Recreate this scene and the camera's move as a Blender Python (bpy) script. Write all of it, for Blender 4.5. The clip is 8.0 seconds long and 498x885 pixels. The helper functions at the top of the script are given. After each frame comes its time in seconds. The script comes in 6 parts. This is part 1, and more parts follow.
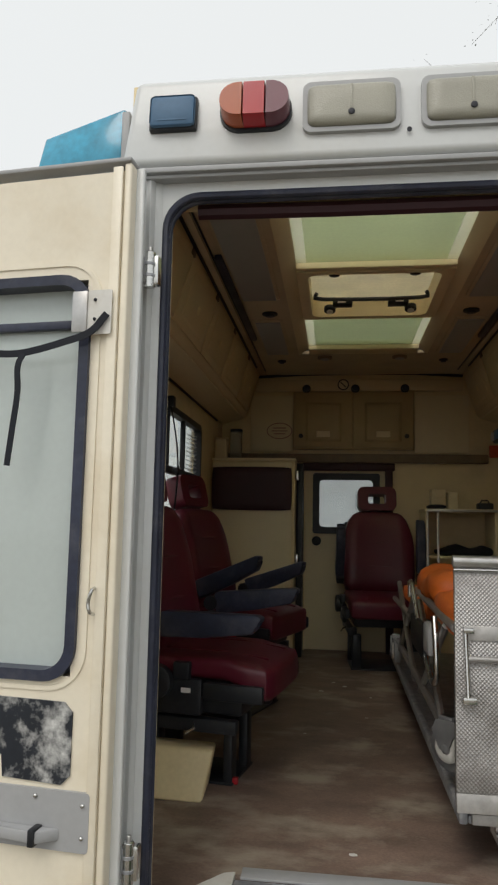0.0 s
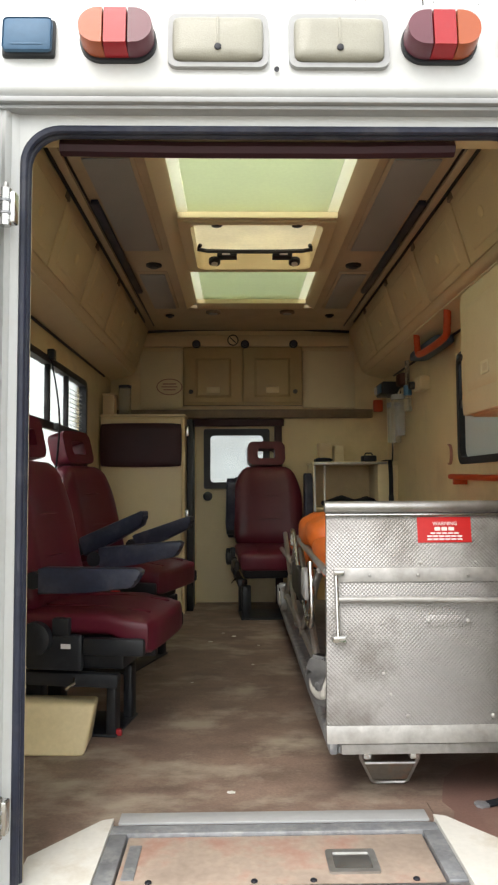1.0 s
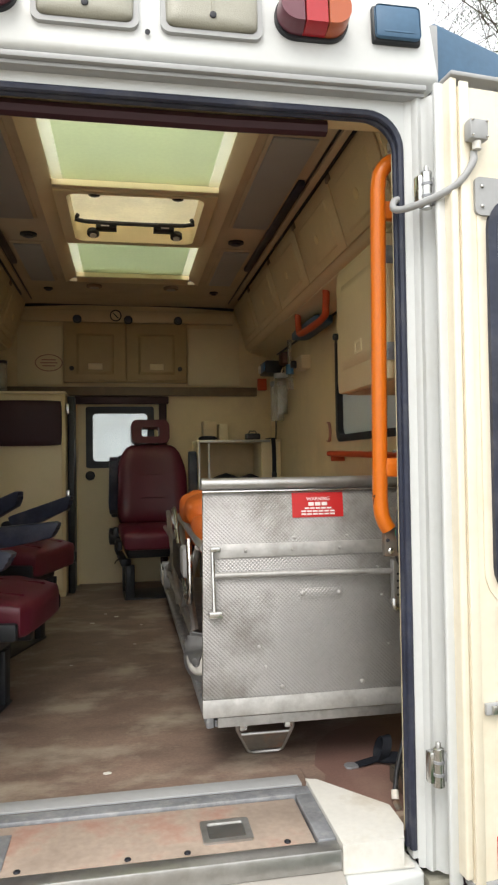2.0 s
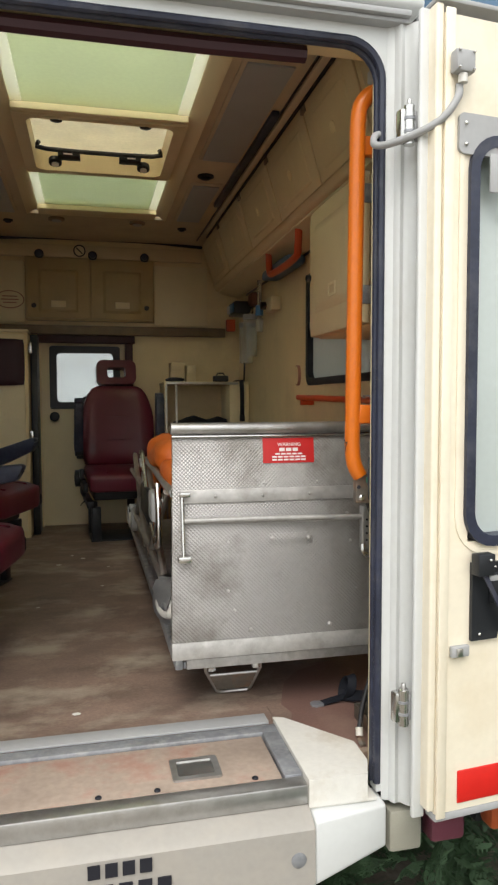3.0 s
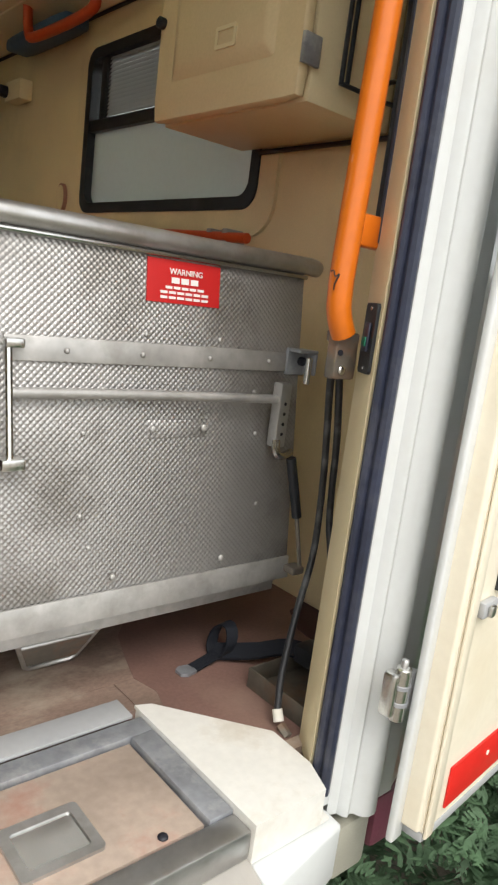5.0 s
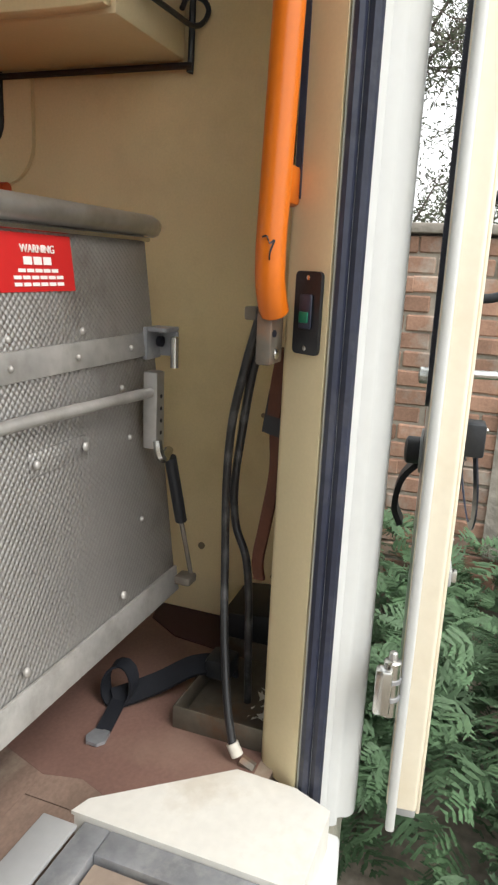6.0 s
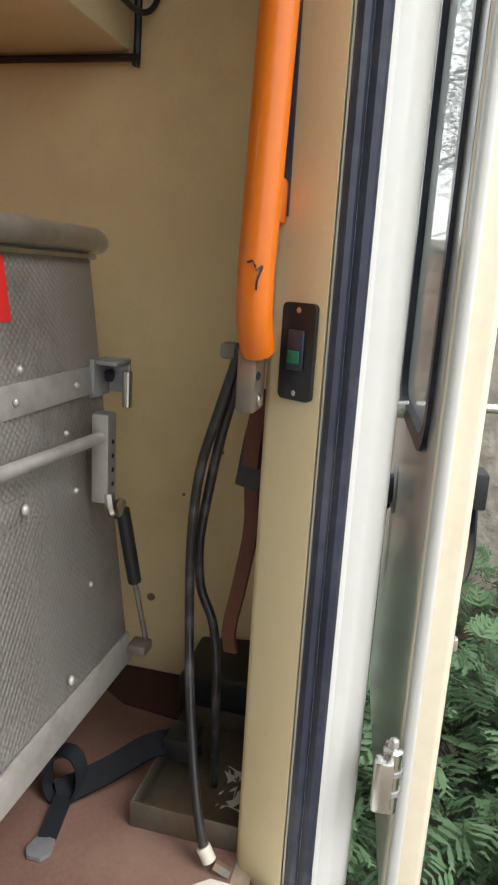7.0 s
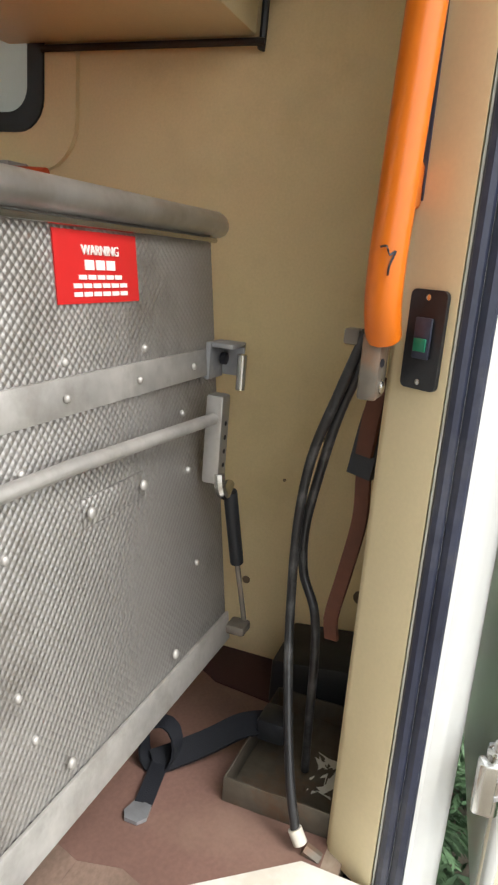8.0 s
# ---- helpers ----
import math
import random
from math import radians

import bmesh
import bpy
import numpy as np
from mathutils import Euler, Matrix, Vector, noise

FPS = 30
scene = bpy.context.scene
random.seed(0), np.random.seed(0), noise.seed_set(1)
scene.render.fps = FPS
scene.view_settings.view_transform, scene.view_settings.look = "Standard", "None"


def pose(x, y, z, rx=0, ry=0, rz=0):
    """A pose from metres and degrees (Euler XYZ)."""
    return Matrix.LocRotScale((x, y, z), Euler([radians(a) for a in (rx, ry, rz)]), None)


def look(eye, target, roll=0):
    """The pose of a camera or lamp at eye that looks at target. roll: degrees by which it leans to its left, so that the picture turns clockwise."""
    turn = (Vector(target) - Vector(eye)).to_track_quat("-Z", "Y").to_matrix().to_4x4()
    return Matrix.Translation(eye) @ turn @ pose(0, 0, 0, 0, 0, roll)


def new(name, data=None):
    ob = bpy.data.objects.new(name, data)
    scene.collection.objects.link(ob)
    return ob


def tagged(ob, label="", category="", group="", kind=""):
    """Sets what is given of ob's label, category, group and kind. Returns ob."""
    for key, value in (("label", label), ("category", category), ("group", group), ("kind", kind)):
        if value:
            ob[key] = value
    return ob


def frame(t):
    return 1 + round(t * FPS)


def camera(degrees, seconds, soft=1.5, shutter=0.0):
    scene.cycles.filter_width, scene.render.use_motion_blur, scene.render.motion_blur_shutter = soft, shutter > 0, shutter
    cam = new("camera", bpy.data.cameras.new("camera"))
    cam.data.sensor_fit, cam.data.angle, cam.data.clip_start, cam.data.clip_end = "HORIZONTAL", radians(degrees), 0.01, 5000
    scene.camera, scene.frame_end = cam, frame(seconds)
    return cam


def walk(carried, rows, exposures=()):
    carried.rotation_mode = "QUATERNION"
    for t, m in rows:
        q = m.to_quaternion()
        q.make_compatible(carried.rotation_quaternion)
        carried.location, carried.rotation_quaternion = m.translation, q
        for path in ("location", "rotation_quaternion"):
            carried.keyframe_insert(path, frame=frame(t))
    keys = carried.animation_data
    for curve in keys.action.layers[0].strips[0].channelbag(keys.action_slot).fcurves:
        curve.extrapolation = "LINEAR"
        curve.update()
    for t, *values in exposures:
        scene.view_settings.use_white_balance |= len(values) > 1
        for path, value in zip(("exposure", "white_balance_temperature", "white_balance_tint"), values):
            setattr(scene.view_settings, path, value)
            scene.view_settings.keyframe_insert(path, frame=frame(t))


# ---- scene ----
cam = camera(39.6, 8.0, soft=2.3)
EXPOSURES = [(0.0, -0.1), (0.3, 0.6), (0.5, 1.0), (0.7, 1.12), (1.0, 1.15), (2.0, 0.97), (4.0, 0.75), (5.5, 1.1), (6.5, 1.1), (7.5, 1.15), (8.0, 1.45)]
PATH = [
    (0, (-0.166, -1.584, 1.596), (-0.418, 0.386, 1.828), 1.1),
    (0.5, (-0.129, -1.561, 1.583), (-0.25, 0.431, 1.71), 0.0),
    (1, (-0.096, -1.561, 1.571), (-0.06, 0.436, 1.689), -0.3),
    (1.5, (-0.075, -1.555, 1.572), (0.143, 0.431, 1.652), -0.3),
    (2, (-0.056, -1.549, 1.566), (0.295, 0.419, 1.62), -0.8),
    (2.2, (-0.054, -1.546, 1.56), (0.337, 0.415, 1.597), -0.8),
    (3.3, (-0.079, -1.461, 1.58), (0.421, 0.462, 1.361), 0.8),
    (3.5, (-0.097, -1.376, 1.545), (0.498, 0.513, 1.27), 2.6),
    (3.9, (-0.165, -1.161, 1.48), (0.738, 0.605, 1.227), 8.2),
    (4, (-0.184, -1.102, 1.486), (0.754, 0.63, 1.14), 8.4),
    (4.2, (-0.216, -1.027, 1.493), (0.841, 0.634, 1.144), 7.1),
    (5.3, (-0.21, -0.448, 1.407), (1.247, 0.86, 1.001), 5.1),
    (5.4, (-0.24, -0.404, 1.428), (1.303, 0.824, 1.097), 3.1),
    (5.5, (-0.265, -0.348, 1.427), (1.351, 0.759, 1.027), 5.1),
    (6, (-0.265, -0.161, 1.443), (1.555, 0.506, 0.951), 2.6),
    (6.5, (-0.188, -0.073, 1.458), (1.71, 0.382, 1.023), 2.6),
    (7, (-0.135, -0.043, 1.465), (1.757, 0.411, 0.999), 3.4),
    (7.5, (-0.137, -0.028, 1.47), (1.745, 0.488, 1.032), 3.2),
    (8, (-0.149, -0.004, 1.457), (1.665, 0.667, 0.946), 4.6),
]
walk(cam, [(t, look(*row)) for t, *row in PATH], EXPOSURES)
SKY, SUN = 0.1, 1.0


# ---- light ----
world = bpy.data.worlds.new("overcast_sky")
scene.world = world
world.use_nodes = True
wn = world.node_tree.nodes
wl = world.node_tree.links
sky = wn.new("ShaderNodeTexSky")
sky.sky_type, sky.sun_disc = "NISHITA", False
sky.sun_elevation, sky.sun_rotation = radians(55), radians(200)
sky.air_density, sky.dust_density = 1.0, 4.0
pale = wn.new("ShaderNodeMix")
pale.data_type = "RGBA"
pale.inputs[0].default_value = 0.8
pale.inputs[7].default_value = (11.0, 11.2, 11.0, 1)
wl.new(sky.outputs[0], pale.inputs[6])
wl.new(pale.outputs[2], wn["Background"].inputs[0])
wn["Background"].inputs[1].default_value = SKY
sun = new("sun", bpy.data.lights.new("sun", "SUN"))
sun.data.energy, sun.data.angle, sun.data.color = SUN, radians(30), (1.0, 0.96, 0.9)
sun.matrix_world = look((-3, -8, 12), (0, 0, 1))

# ---- materials ----


def mat(name, color, rough=0.5, metal=0.0, vary=0.12, scale=6.0, grain=60.0, bump=0.15, dirt=None, dirt_amount=0.0,
        transmission=0.0, ior=1.45, coat=0.0, random_tint=0.0, dirt_scale=3.0, stretch=(1, 1, 1), deep=0.002):
    """A surface with two scales of variation, optional stains and fine relief."""
    m = bpy.data.materials.new(name)
    m.use_nodes = True
    n, l = m.node_tree.nodes, m.node_tree.links
    b = n["Principled BSDF"]
    tc = n.new("ShaderNodeNewGeometry")
    mp = n.new("ShaderNodeMapping")
    mp.inputs["Scale"].default_value = stretch
    l.new(tc.outputs["Position"], mp.inputs[0])
    big, fine = n.new("ShaderNodeTexNoise"), n.new("ShaderNodeTexNoise")
    big.inputs["Scale"].default_value, fine.inputs["Scale"].default_value = scale, grain
    big.inputs["Detail"].default_value = 5
    fine.inputs["Detail"].default_value = 3
    for t in (big, fine):
        l.new(mp.outputs[0], t.inputs["Vector"])
    ramp = n.new("ShaderNodeMapRange")
    ramp.inputs[1].default_value, ramp.inputs[2].default_value = 0.3, 0.7
    ramp.inputs[3].default_value, ramp.inputs[4].default_value = 1 - vary, 1 + vary
    l.new(big.outputs[0], ramp.inputs[0])
    mul = n.new("ShaderNodeMix")
    mul.data_type, mul.blend_type = "RGBA", "MULTIPLY"
    mul.inputs[0].default_value = 1
    mul.inputs[6].default_value = (*color, 1)
    l.new(ramp.outputs[0], mul.inputs[7])
    ramp2 = n.new("ShaderNodeMapRange")
    ramp2.inputs[1].default_value, ramp2.inputs[2].default_value = 0.3, 0.7
    ramp2.inputs[3].default_value, ramp2.inputs[4].default_value = 1 - vary * 0.5, 1 + vary * 0.5
    l.new(fine.outputs[0], ramp2.inputs[0])
    mul2 = n.new("ShaderNodeMix")
    mul2.data_type, mul2.blend_type = "RGBA", "MULTIPLY"
    mul2.inputs[0].default_value = 1
    l.new(mul.outputs[2], mul2.inputs[6])
    l.new(ramp2.outputs[0], mul2.inputs[7])
    out = mul2.outputs[2]
    if dirt:
        dn = n.new("ShaderNodeTexNoise")
        dn.inputs["Scale"].default_value, dn.inputs["Detail"].default_value, dn.inputs["Roughness"].default_value = dirt_scale, 8, 0.65
        l.new(mp.outputs[0], dn.inputs["Vector"])
        dr = n.new("ShaderNodeMapRange")
        dr.inputs[1].default_value, dr.inputs[2].default_value = 0.5, 0.66
        dr.inputs[3].default_value, dr.inputs[4].default_value = 0.0, dirt_amount
        l.new(dn.outputs[0], dr.inputs[0])
        dm = n.new("ShaderNodeMix")
        dm.data_type = "RGBA"
        l.new(dr.outputs[0], dm.inputs[0])
        l.new(out, dm.inputs[6])
        dm.inputs[7].default_value = (*dirt, 1)
        out = dm.outputs[2]
    if random_tint:
        oi = n.new("ShaderNodeObjectInfo")
        rr = n.new("ShaderNodeMapRange")
        rr.inputs[3].default_value, rr.inputs[4].default_value = 1 - random_tint, 1 + random_tint
        l.new(oi.outputs["Random"], rr.inputs[0])
        rm = n.new("ShaderNodeMix")
        rm.data_type, rm.blend_type = "RGBA", "MULTIPLY"
        rm.inputs[0].default_value = 1
        l.new(out, rm.inputs[6])
        l.new(rr.outputs[0], rm.inputs[7])
        out = rm.outputs[2]
    l.new(out, b.inputs["Base Color"])
    rg = n.new("ShaderNodeMapRange")
    rg.inputs[3].default_value, rg.inputs[4].default_value = max(0.02, rough - 0.1), min(1, rough + 0.1)
    l.new(big.outputs[0], rg.inputs[0])
    l.new(rg.outputs[0], b.inputs["Roughness"])
    b.inputs["Metallic"].default_value = metal
    b.inputs["Transmission Weight"].default_value = transmission
    b.inputs["IOR"].default_value = ior
    b.inputs["Coat Weight"].default_value = coat
    if bump:
        bp = n.new("ShaderNodeBump")
        bp.inputs["Strength"].default_value, bp.inputs["Distance"].default_value = bump, deep
        l.new(fine.outputs[0], bp.inputs["Height"])
        l.new(bp.outputs[0], b.inputs["Normal"])
    return m


WHITE = mat("white_body_paint", (0.62, 0.635, 0.63), 0.35, vary=0.03, scale=2, bump=0.03, coat=0.3, dirt=(0.55, 0.52, 0.45), dirt_amount=0.25)
CREAM = mat("cream_door_paint", (0.82, 0.752, 0.61), 0.38, vary=0.04, scale=2, bump=0.04, coat=0.2, dirt=(0.62, 0.5, 0.32), dirt_amount=0.3)
LINER = mat("cream_interior_lining", (0.75, 0.61, 0.355), 0.45, vary=0.06, scale=3, grain=220, bump=0.12, dirt=(0.42, 0.31, 0.15), dirt_amount=0.3, dirt_scale=2)
LOCKER = mat("cream_moulded_locker", (0.66, 0.525, 0.31), 0.42, vary=0.06, scale=3, grain=150, bump=0.08, dirt=(0.45, 0.33, 0.17), dirt_amount=0.25)
PILLAR = mat("cream_pillar_trim", (0.74, 0.63, 0.40), 0.42, vary=0.04, scale=3, grain=200, bump=0.05, dirt=(0.55, 0.45, 0.28), dirt_amount=0.25)
WHITEPANEL = mat("white_sill_paint", (0.70, 0.685, 0.64), 0.5, vary=0.07, dirt=(0.46, 0.40, 0.31), dirt_amount=0.5, dirt_scale=6)
HEADLINER = mat("grey_headliner", (0.56, 0.475, 0.33), 0.75, vary=0.08, scale=4, grain=300, bump=0.2, dirt=(0.35, 0.28, 0.18), dirt_amount=0.3)
DIFFUSER = mat("grey_lamp_diffuser", (0.36, 0.37, 0.375), 0.4, vary=0.06, bump=0.1, grain=400)
RUBBER = mat("blue_black_rubber", (0.026, 0.031, 0.055), 0.38, vary=0.25, bump=0.1, dirt=(0.12, 0.12, 0.13), dirt_amount=0.35, dirt_scale=9)
BLACK = mat("black_plastic", (0.014, 0.016, 0.02), 0.42, vary=0.2, bump=0.15, grain=300, dirt=(0.07, 0.07, 0.07), dirt_amount=0.3, dirt_scale=8)
CHIPPED = mat("black_paint_flaking_off", (0.014, 0.018, 0.026), 0.5, vary=0.2, bump=0.2, dirt=(0.6, 0.6, 0.58), dirt_amount=1.0, dirt_scale=11)
MAROON = mat("maroon_vinyl", (0.098, 0.009, 0.021), 0.36, vary=0.15, scale=5, grain=260, bump=0.25, dirt=(0.13, 0.035, 0.03), dirt_amount=0.3)
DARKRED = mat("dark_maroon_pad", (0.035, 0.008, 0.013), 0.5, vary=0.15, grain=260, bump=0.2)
FLOOR = mat("worn_brown_vinyl_floor", (0.215, 0.150, 0.118), 0.5, vary=0.28, scale=6, grain=120, bump=0.2, dirt=(0.40, 0.335, 0.265), dirt_amount=0.9, dirt_scale=3.4, stretch=(1.0, 1.5, 1))
FLOORCLEAN = mat("brown_red_vinyl_floor", (0.19, 0.11, 0.09), 0.5, vary=0.18, scale=5, grain=150, bump=0.15, dirt=(0.29, 0.20, 0.155), dirt_amount=0.5)
HATCHTOP = mat("scuffed_hatch_cover", (0.40, 0.318, 0.26), 0.6, vary=0.18, scale=7, bump=0.2, dirt=(0.36, 0.15, 0.11), dirt_amount=0.6, dirt_scale=7)
ALU = mat("worn_aluminium", (0.50, 0.495, 0.485), 0.38, metal=0.9, vary=0.12, scale=9, bump=0.15, dirt=(0.38, 0.36, 0.33), dirt_amount=0.6, dirt_scale=12)
GREYTRIM = mat("dull_grey_aluminium_trim", (0.30, 0.31, 0.33), 0.5, metal=0.5, vary=0.2, scale=12, bump=0.25, dirt=(0.5, 0.5, 0.5), dirt_amount=0.6, dirt_scale=20)
ALUDULL = mat("scratched_dull_aluminium", (0.46, 0.45, 0.435), 0.52, metal=0.65, vary=0.14, scale=14, bump=0.2, dirt=(0.30, 0.285, 0.26), dirt_amount=0.55, dirt_scale=16)
# LOCKER's tone taken down by about a third, for the bulkhead locker
DARKLOCKER = mat("darker_moulded_locker", (0.44, 0.33, 0.165), 0.45, vary=0.07, scale=4, grain=150, bump=0.1, dirt=(0.32, 0.23, 0.11), dirt_amount=0.3)
CHROME = mat("dull_chrome", (0.62, 0.62, 0.60), 0.25, metal=1.0, vary=0.1, bump=0.05, dirt=(0.3, 0.28, 0.25), dirt_amount=0.4, dirt_scale=15)
GREYPAINT = mat("grey_painted_steel", (0.38, 0.385, 0.39), 0.45, vary=0.06, bump=0.06, dirt=(0.3, 0.3, 0.3), dirt_amount=0.4)
BUMPER = mat("grey_bumper_paint", (0.35, 0.33, 0.30), 0.5, vary=0.06, scale=3, bump=0.08, dirt=(0.42, 0.38, 0.33), dirt_amount=0.5, dirt_scale=5)
ORANGE = mat("orange_coated_tube", (0.62, 0.145, 0.006), 0.36, vary=0.05, bump=0.05, coat=0.2, dirt=(0.7, 0.2, 0.02), dirt_amount=0.3)
REDORANGE = mat("red_orange_tube", (0.52, 0.065, 0.015), 0.4, vary=0.08, bump=0.05)
ORANGECLOTH = mat("orange_stretcher_cover", (0.68, 0.15, 0.02), 0.5, vary=0.1, scale=9, bump=0.3)
RED = mat("red_reflective_sheet", (0.62, 0.02, 0.015), 0.35, vary=0.06, bump=0.05)
REDLABEL = mat("red_warning_sticker", (0.50, 0.018, 0.018), 0.4, vary=0.04, bump=0.02)
INK = mat("white_print", (0.8, 0.76, 0.74), 0.5, vary=0.03, bump=0)
DARKINK = mat("black_print", (0.012, 0.013, 0.02), 0.5, vary=0.1, bump=0)
FADEDINK = mat("faded_red_print", (0.40, 0.20, 0.15), 0.6, vary=0.1, bump=0)
LAMPLENS = mat("yellowed_clear_lamp_lens", (0.33, 0.32, 0.265), 0.4, vary=0.12, grain=350, bump=0.4, coat=0.15)
FOAM = mat("cream_vinyl_pad", (0.76, 0.63, 0.36), 0.45, vary=0.08, bump=0.15, dirt=(0.5, 0.38, 0.2), dirt_amount=0.35)
TAILRED = mat("red_tail_lens", (0.40, 0.016, 0.024), 0.32, vary=0.06, grain=500, bump=0.3, coat=0.1)
TAILAMBER = mat("amber_tail_lens", (0.40, 0.09, 0.03), 0.32, vary=0.06, grain=500, bump=0.3, coat=0.1)
TAILDARK = mat("purple_grey_tail_lens", (0.15, 0.045, 0.065), 0.32, vary=0.1, grain=500, bump=0.3, coat=0.1)
BLUELAMP = mat("dark_blue_lens", (0.06, 0.13, 0.22), 0.5, vary=0.1, bump=0.1, coat=0.0)
BEACON = mat("bright_blue_beacon_lens", (0.03, 0.30, 0.46), 0.2, vary=0.25, scale=14, bump=0.1, coat=0.5)
TAPE = mat("brown_fender_strap", (0.09, 0.03, 0.016), 0.7, vary=0.2, bump=0.3)
WEB = mat("dark_navy_webbing", (0.007, 0.009, 0.015), 0.75, vary=0.2, grain=500, bump=0.5)
CABLE = mat("black_cable_sheath", (0.02, 0.02, 0.022), 0.32, vary=0.15, bump=0.05, dirt=(0.14, 0.14, 0.14), dirt_amount=0.5, dirt_scale=18)
TRAYMAT = mat("dusty_grey_tin", (0.17, 0.15, 0.125), 0.55, metal=0.3, vary=0.2, bump=0.2, dirt=(0.28, 0.12, 0.05), dirt_amount=0.5, dirt_scale=12)
GREEN = mat("green_rocker", (0.01, 0.16, 0.09), 0.3, vary=0.1, bump=0)
WOODRAIL = mat("dull_brown_trim_rail", (0.20, 0.145, 0.09), 0.5, vary=0.15, scale=10, bump=0.15)
WHEELGREY = mat("grey_castor_rubber", (0.34, 0.34, 0.34), 0.55, vary=0.1, bump=0.1)
SOIL = mat("dusty_trodden_earth", (0.24, 0.21, 0.17), 0.9, vary=0.4, scale=5, grain=40, bump=0.8, dirt=(0.16, 0.14, 0.10), dirt_amount=0.6)
FOLIAGE = mat("feathery_green_leaf", (0.075, 0.140, 0.068), 0.6, vary=0.3, scale=9, bump=0.1)
TREELEAF = mat("dusty_tree_leaf", (0.055, 0.065, 0.035), 0.7, vary=0.3, scale=3, bump=0)
BARK = mat("grey_bark", (0.075, 0.06, 0.05), 0.9, vary=0.3, grain=30, bump=0.8)
BRICK = mat("weathered_red_brick", (0.34, 0.20, 0.14), 0.9, vary=0.2, scale=12, grain=90, bump=0.6, random_tint=0.25, dirt=(0.40, 0.36, 0.31), dirt_amount=0.9, dirt_scale=5)
PLASTER = mat("stained_cement_render", (0.33, 0.30, 0.26), 0.95, vary=0.35, scale=5, grain=17, bump=1.0, dirt=(0.17, 0.15, 0.125), dirt_amount=0.7, dirt_scale=5, deep=0.014)
MORTAR = mat("sandy_mortar", (0.34, 0.30, 0.25), 0.95, vary=0.2, grain=60, bump=0.6)


FROST = mat("frosted_pale_window_glass", (0.62, 0.69, 0.67), 0.5, vary=0.04, scale=1.2, bump=0.02, transmission=0.25, coat=0.8)
GLASS = mat("clear_glass", (0.9, 0.94, 0.92), 0.03, vary=0.0, bump=0.0, transmission=1.0)
SKYPANE = mat("green_tinted_skylight", (0.63, 0.70, 0.43), 0.5, vary=0.08, scale=2, bump=0.02, transmission=0.75)
PALEPANE = mat("pale_translucent_edge", (0.84, 0.85, 0.66), 0.5, vary=0.04, bump=0.02, transmission=0.85)
CLEARPLASTIC = mat("cloudy_clear_plastic", (0.75, 0.78, 0.75), 0.2, vary=0.05, bump=0.02, transmission=0.8)
# dark glass colour chosen to hold back the sky's brightness
SCREENGLASS = mat("sky_dimming_windscreen", (0.30, 0.31, 0.32), 0.12, vary=0.15, scale=3, bump=0.0, transmission=1.0)
BLUEPLASTIC = mat("blue_plastic", (0.05, 0.16, 0.33), 0.35, vary=0.1, bump=0.02)


def tread_plate():
    """Aluminium sheet with rows of small raised dimples, worn smooth and dirty in patches."""
    m = mat("dimpled_aluminium_sheet", (0.40, 0.39, 0.38), 0.42, metal=0.7, vary=0.06, scale=4, bump=0.0, dirt=(0.16, 0.145, 0.125), dirt_amount=0.62, dirt_scale=4.2)
    n, l = m.node_tree.nodes, m.node_tree.links
    geo = n.new("ShaderNodeNewGeometry")
    turn = n.new("ShaderNodeMapping")
    turn.inputs["Rotation"].default_value = (0, radians(45), 0)
    turn.inputs["Scale"].default_value = (1, 0, 1)
    l.new(geo.outputs["Position"], turn.inputs[0])
    vo = n.new("ShaderNodeTexVoronoi")
    vo.inputs["Scale"].default_value, vo.inputs["Randomness"].default_value = 130, 0.0
    l.new(turn.outputs[0], vo.inputs["Vector"])
    bp = n.new("ShaderNodeBump")
    bp.invert = True
    bp.inputs["Strength"].default_value, bp.inputs["Distance"].default_value = 0.62, 0.0045
    l.new(vo.outputs["Distance"], bp.inputs["Height"])
    l.new(bp.outputs[0], n["Principled BSDF"].inputs["Normal"])
    return m


RUSTTIN = mat("rusty_dark_tin", (0.11, 0.095, 0.075), 0.6, metal=0.3, vary=0.25, bump=0.25, dirt=(0.17, 0.075, 0.03), dirt_amount=0.6, dirt_scale=12)
TREAD = tread_plate()

# ---- shaping helpers ----


def box(bm, x0, x1, y0, y1, z0, z1, bevel=0.0, seg=2):
    v = [bm.verts.new((x, y, z)) for x in (x0, x1) for y in (y0, y1) for z in (z0, z1)]
    fs = [bm.faces.new([v[i] for i in f]) for f in ((0, 1, 3, 2), (4, 6, 7, 5), (0, 4, 5, 1), (2, 3, 7, 6), (0, 2, 6, 4), (1, 5, 7, 3))]
    if bevel:
        es = list({e for f in fs for e in f.edges})
        bmesh.ops.bevel(bm, geom=es, offset=bevel, segments=seg, affect="EDGES", profile=0.5)
    return v


def hexa(bm, pts, bevel=0.0, seg=2):
    """A block from eight corners, ordered as box() orders them."""
    v = [bm.verts.new(p) for p in pts]
    fs = [bm.faces.new([v[i] for i in f]) for f in ((0, 1, 3, 2), (4, 6, 7, 5), (0, 4, 5, 1), (2, 3, 7, 6), (0, 2, 6, 4), (1, 5, 7, 3))]
    if bevel:
        bmesh.ops.bevel(bm, geom=list({e for f in fs for e in f.edges}), offset=bevel, segments=seg, affect="EDGES", profile=0.5)


